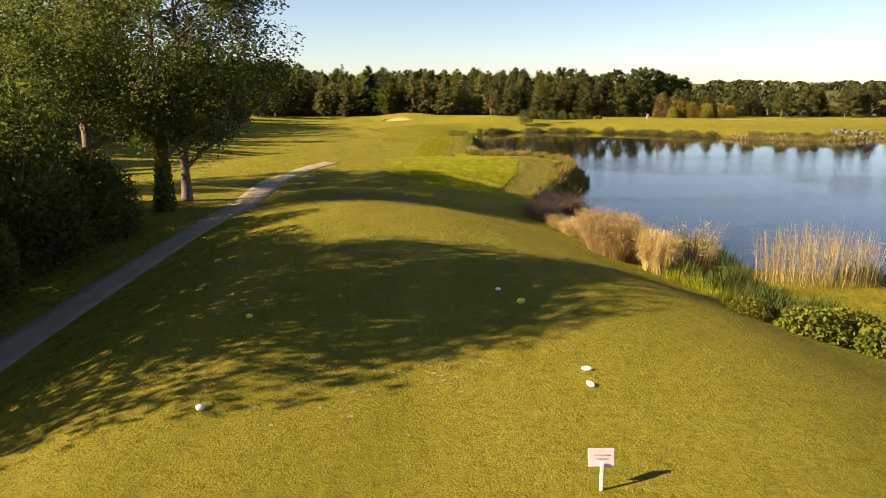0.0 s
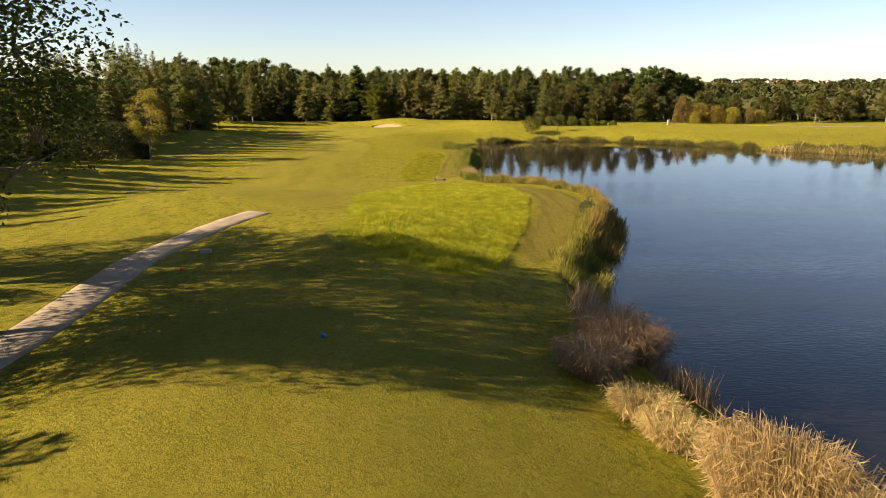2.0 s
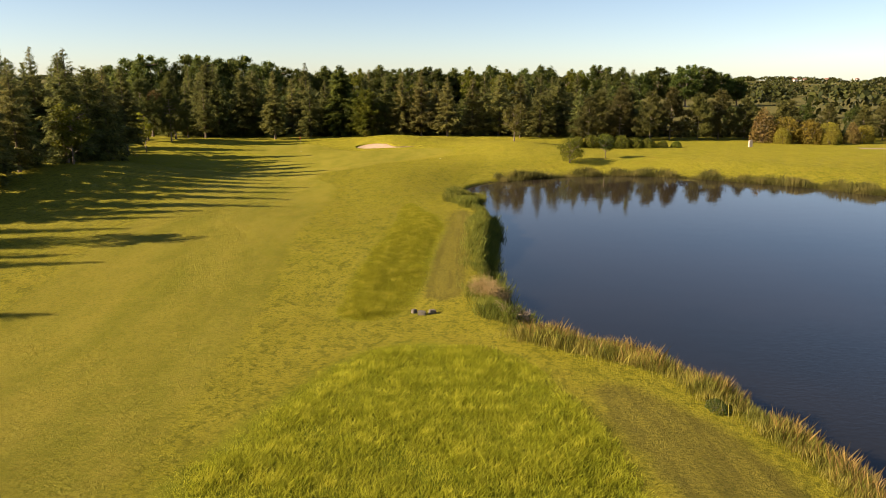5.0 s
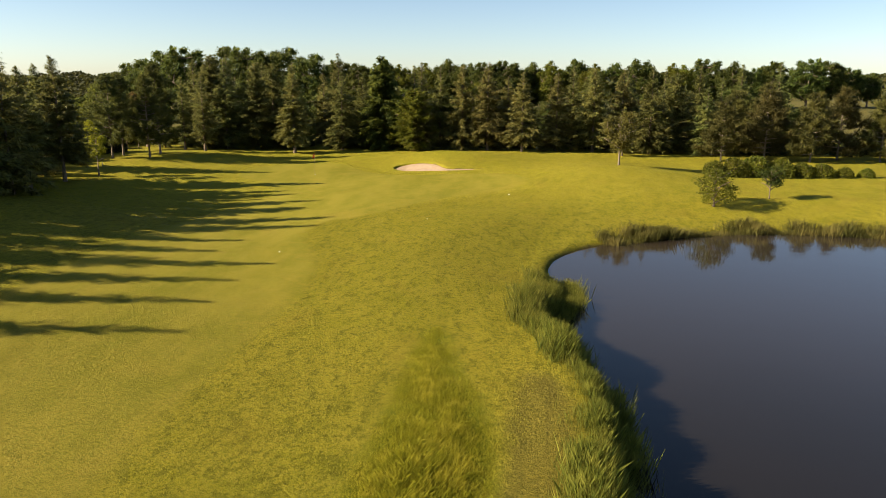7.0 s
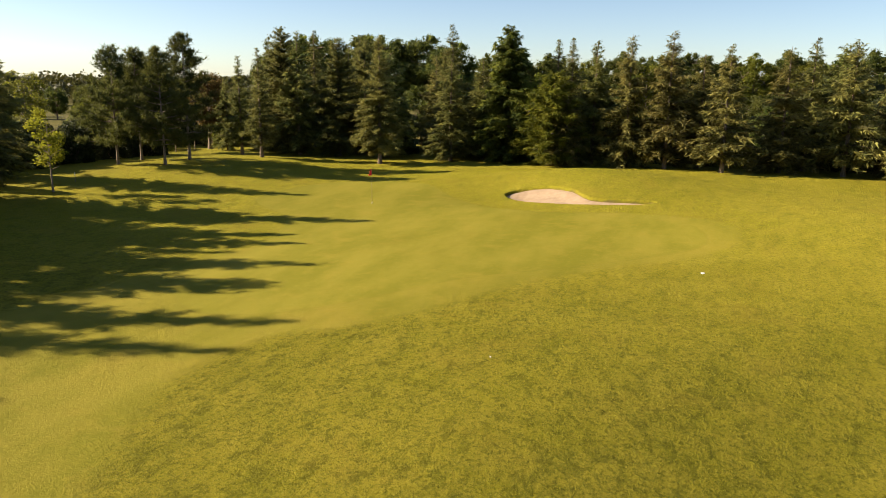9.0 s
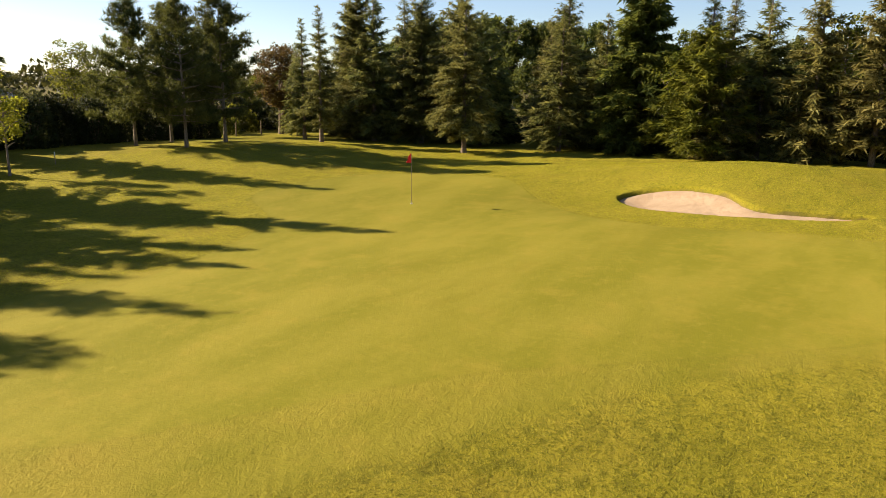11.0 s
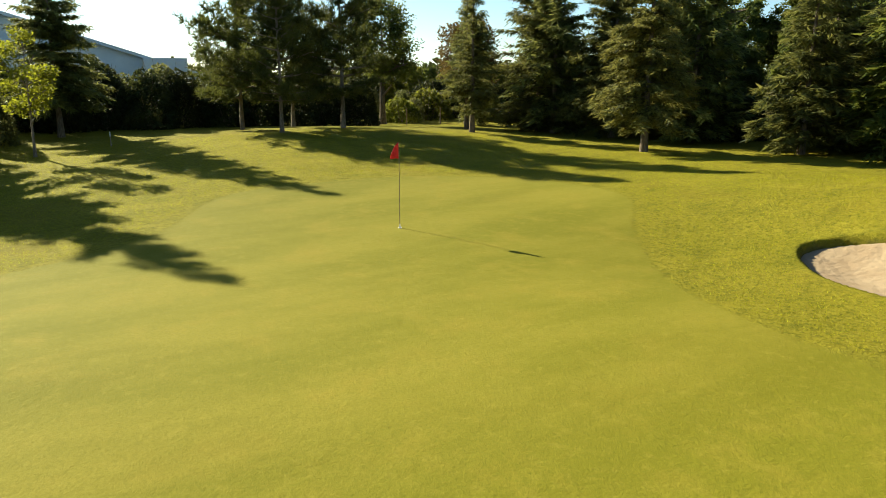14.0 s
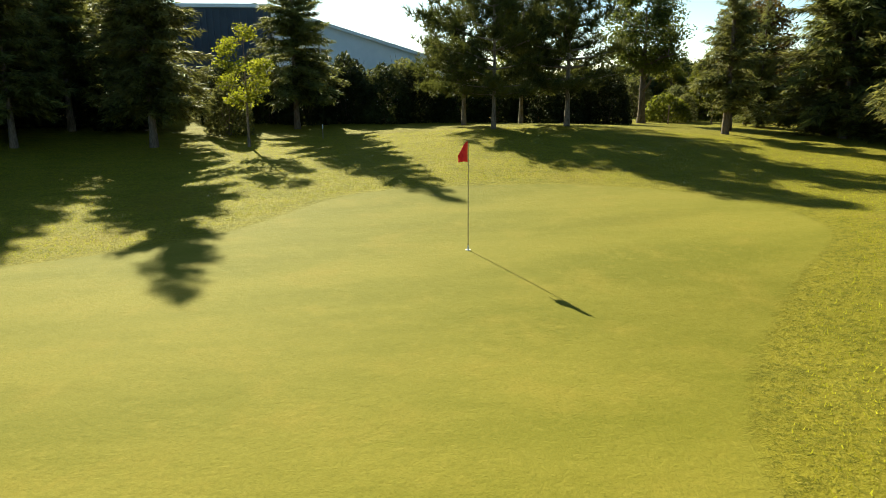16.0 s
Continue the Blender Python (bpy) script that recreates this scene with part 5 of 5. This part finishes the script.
# ---- things on the course ----
def flagstick():
    x, y = -19.6, 151.0
    z = on_ground(x, y)
    flag = thing("flagstick", "red flag on a slim pole in the hole", "flag", (x, y, z))
    part("pole", rod(0.009, 0.007, 2.14, (0, 0, -0.04), 10), WOOD, flag)
    part("cup", rod(0.054, 0.054, 0.012, (0, 0, -0.005), 20), WHITE, flag, "white rim of the hole")
    part("ferrule", rod(0.02, 0.014, 0.09, (0, 0, 0.0), 10), WHITE, flag)
    nu, nv = 14, 10
    verts, faces = [], []
    for i in range(nu):
        u = i / (nu - 1)
        for j in range(nv):
            v = j / (nv - 1)
            fall = 0.3 * u ** 1.2
            wave = 0.045 * math.sin(9 * u + 3 * v) * u
            verts.append((0.012 + 0.19 * u ** 0.8, wave - 0.03 * u, 2.1 - fall - v * (0.4 - 0.28 * u)))
    for i in range(nu - 1):
        for j in range(nv - 1):
            a = i * nv + j
            faces.append((a, a + 1, a + nv + 1, a + nv))
    cloth = hang("flag_cloth", mesh_of("flag_cloth", verts, faces, RED, True), flag, "limp red cloth flag")
    cloth.rotation_euler = (0, 0, radians(250))
    solid = cloth.modifiers.new("thickness", "SOLIDIFY")
    solid.thickness = 0.004


flagstick()


def tee_sign():
    x, y = 1.78, 7.35
    z = on_ground(x, y)
    sign = thing("tee_sign", "small pale pink sign plate on a white post", "sign", (x, y, z))
    part("post", block((0.04, 0.03, 0.4), (0, 0, 0.15), 0.006), WHITE, sign)
    plate = part("plate", block((0.3, 0.025, 0.21), (0, -0.03, 0.36), 0.008), PINK, sign)
    plate.rotation_euler = (radians(-14), 0, 0)
    plate.location = (0, 0.0, 0.02)
    for k, w in enumerate((0.18, 0.13)):
        bar = part("lettering", block((w, 0.004, 0.012), (0, -0.046, 0.39 - 0.04 * k)), STONE, plate)


tee_sign()


def tee_marker(x, y, material, label, size=0.075, turn=0.0, long=1.6):
    """A low moulded tee marker with a spike in the turf."""
    marker = thing("tee_marker", label, "tee marker", (x, y, on_ground(x, y)), turn, "tee markers")
    bm = bmesh.new()
    bmesh.ops.create_uvsphere(bm, u_segments=14, v_segments=8, radius=size, matrix=pose(0, 0, size * 0.75) @ Matrix.Diagonal((long, 1, 0.85, 1)))
    part("cap", bm, material, marker)
    part("spike", rod(0.008, 0.012, 0.12, (0, 0, -0.06), 8), DARK, marker)


tee_marker(-3.57, 9.84, WHITE, "white tee marker on the turf", 0.06, 0, 1.1)
tee_marker(2.22, 10.15, WHITE, "white oblong tee marker on the turf", 0.048, -60, 1.9)
tee_marker(2.28, 10.75, WHITE, "white oblong tee marker lying on the turf", 0.048, -15, 1.9)
tee_marker(1.66, 14.68, YELLOW, "yellow tee marker in the shade", 0.075, 0, 1.2)
tee_marker(-3.96, 14.1, YELLOW, "yellow tee marker in the shade", 0.06, 0, 1.2)
tee_marker(1.25, 15.8, WHITE, "white tee marker in the shade", 0.045, 10, 1.5)
tee_marker(-1.75, 33.2, BLUE, "blue tee marker on the shaded forward tee", 0.065, 0, 1.1)
tee_marker(-7.9, 40.9, RED, "red tee marker beside the path", 0.065, 0, 1.1)


def slab(x, y, size, turn, material, name, label, category):
    rng = np.random.default_rng(int(abs(x * 100)))
    bm = block((1, 1, 1), (0, 0, 0))
    bmesh.ops.bevel(bm, geom=bm.edges[:], offset=0.12, segments=2, affect="EDGES")
    for v in bm.verts:
        v.co = Vector((v.co.x * size[0], v.co.y * size[1], (v.co.z + 0.35) * size[2])) * (1 + rng.normal(0, 0.05))
    me = bpy.data.meshes.new(name)
    bm.to_mesh(me)
    bm.free()
    me.materials.append(material)
    ob = new(name, me)
    ob.matrix_basis = pose(x, y, on_ground(x, y), 0, 0, turn)
    return tagged(ob, label, category)


slab(-8.0, 43.8, (0.45, 0.3, 0.16), 20, STONE, "stone", "flat grey stone set in the turf", "stone")
for k, (x, y, s) in enumerate(((0.6, 81.2, 0.34), (1.05, 81.4, 0.3), (0.25, 81.5, 0.24))):
    slab(x, y, (s, s * 0.7, 0.2), 25 * k, BOULDER, "rock", "dark weathered rock near the pond's corner", "rock")
for k in range(14):
    x, y = 60 + (k % 7) * 1.3, 117 + (k // 7) * 1.4
    slab(x + 4, y + 1, (1.0, 0.8, 0.6), 37 * k, BOULDER, "rock", "grey boulder in the far bank", "rock")
slab(43.0, 153.8, (0.5, 0.4, 1.2), 8, STONE, "standing_stone", "pale upright stone at the edge of the far lawn", "stone")


def divots():
    rng = np.random.default_rng(19)
    k = 46
    p = np.column_stack([rng.normal(-0.6, 1.4, k), rng.normal(10.4, 0.8, k)])
    out = []
    for x, y in p:
        a = rng.uniform(0.03, 0.075)
        b, t = a * rng.uniform(0.4, 0.7), rng.uniform(0, 3)
        z = on_ground(x, y) + 0.006
        u, v = np.array([math.cos(t), math.sin(t), 0]) * a, np.array([-math.sin(t), math.cos(t), 0]) * b
        c = np.array([x, y, z])
        out.append(np.stack([c - u, c - u * 0.1 + v, c + u, c - v]))
    tagged(new("divots", patches("divots", np.array(out), SAND)), "sand-filled divots scattered over the tee", "divots", kind="stuff")


divots()


def fence():
    rail = thing("wire_fence", "weathered wooden posts with wire behind the green", "fence", (0, 0, 0))
    spots = [(-48.6 - 0.12 * k, 148 + 2.9 * k) for k in range(10)]
    for x, y in spots:
        part("post", rod(0.05, 0.045, 1.25, (x, y, on_ground(x, y) - 0.1), 8), WOOD, rail)
    for h in (0.45, 0.8, 1.1):
        pts = [(x, y, on_ground(x, y) + h) for x, y in spots]
        hang("wire", mesh_of("wire", *tubes([(pts, [0.004] * len(pts))], 4), DARK), rail)


fence()


def stake(x, y, h, label):
    post = thing("marker_post", label, "post", (x, y, on_ground(x, y)))
    part("shaft", rod(0.022, 0.02, h, (0, 0, -0.1), 10), WOOD, post)
    part("tip", rod(0.023, 0.02, 0.2, (0, 0, h - 0.25), 10), WHITE, post, "white painted tip")


stake(-39.8, 147.5, 0.7, "short marker post with white tip beside the rough")


def plate(x, y, size, label):
    disc = thing("marker_plate", label, "marker", (x, y, on_ground(x, y)))
    part("disc", rod(size, size * 0.9, 0.03, (0, 0, 0.0), 16), WHITE, disc)
    part("spike", rod(0.012, 0.01, 0.14, (0, 0, -0.13), 8), DARK, disc)


plate(-0.1, 140.65, 0.08, "round white marker plate set in the turf")
plate(-5.1, 128.9, 0.022, "small white marker plate set in the turf")
plate(-12.2, 120.1, 0.035, "small white marker plate beside a worn spot")


def warehouse():
    house = thing("warehouse", "dark corrugated warehouse with a pale sloping roof", "building", (-68, 130, -0.7))
    part("wall", block((26, 25, 8.6), (-13, 0, 4.3)), SHEET, house, "dark blue-grey corrugated wall")
    for k in range(48):
        part("rib", block((0.12, 0.16, 8.5), (0.06, -12.2 + k * 0.52, 4.28)), SHEET, house)
    part("parapet", block((0.3, 25.3, 0.3), (0.1, 0, 8.7), 0.03), ROOFING, house)
    bm = bmesh.new()
    front = [(-0.5, 12.6, 0), (-0.5, 32, 0), (-0.5, 32, 2.52), (-0.5, 12.6, 8.62)]
    back = [(x - 22, y, z) for x, y, z in front]
    vs = [bm.verts.new(v) for v in front + back]
    for f in ((0, 1, 2, 3), (7, 6, 5, 4), (0, 4, 5, 1), (1, 5, 6, 2), (3, 7, 4, 0)):
        bm.faces.new([vs[i] for i in f])
    part("annex_wall", bm, ROOFING, house, "light grey panelled gable wall")
    bm = bmesh.new()
    low, high = (32.4, 2.45), (12.6, 8.55)
    vs = [bm.verts.new((x, y, z + t)) for t in (0, 0.25) for x, (y, z) in ((0.0, low), (-22.5, low), (-22.5, high), (0.0, high))]
    for f in ((3, 2, 1, 0), (4, 5, 6, 7), (0, 1, 5, 4), (1, 2, 6, 5), (2, 3, 7, 6), (3, 0, 4, 7)):
        bm.faces.new([vs[i] for i in f])
    part("roof", bm, ROOFING, house, "pale grey sloping metal roof")
    part("fin", block((0.3, 3.4, 3.4), (0.2, 26.2, 3.2)), ROOFING, house)


warehouse()


def cottage(x, y, s, turn):
    z = on_ground(x, y)
    home = thing("cottage", "far pale house with a clay roof", "house", (x, y, z), turn, "far village")
    part("wall", block((9 * s, 7 * s, 5 * s), (0, 0, 2.5 * s)), WALLS, home)
    bm = bmesh.new()
    v = [bm.verts.new((a * s, b * s, c * s)) for a, b, c in ((-5, -4, 5), (5, -4, 5), (5, 4, 5), (-5, 4, 5), (-5, 0, 8), (5, 0, 8))]
    for f in ((0, 1, 5, 4), (2, 3, 4, 5), (0, 4, 3), (1, 2, 5), (3, 2, 1, 0)):
        bm.faces.new([v[i] for i in f])
    part("roof", bm, TILES, home)
    for k in (-2.6, 0, 2.6):
        part("window", block((1.0 * s, 0.1, 1.3 * s), (k * s, -3.52 * s, 2.8 * s)), DARK, home)


for x, y, s, turn in ((545, 1260, 0.7, 20), (570, 1280, 0.6, -10), (600, 1270, 0.7, 5), (660, 1290, 0.7, 30)):
    cottage(x, y, s, turn)
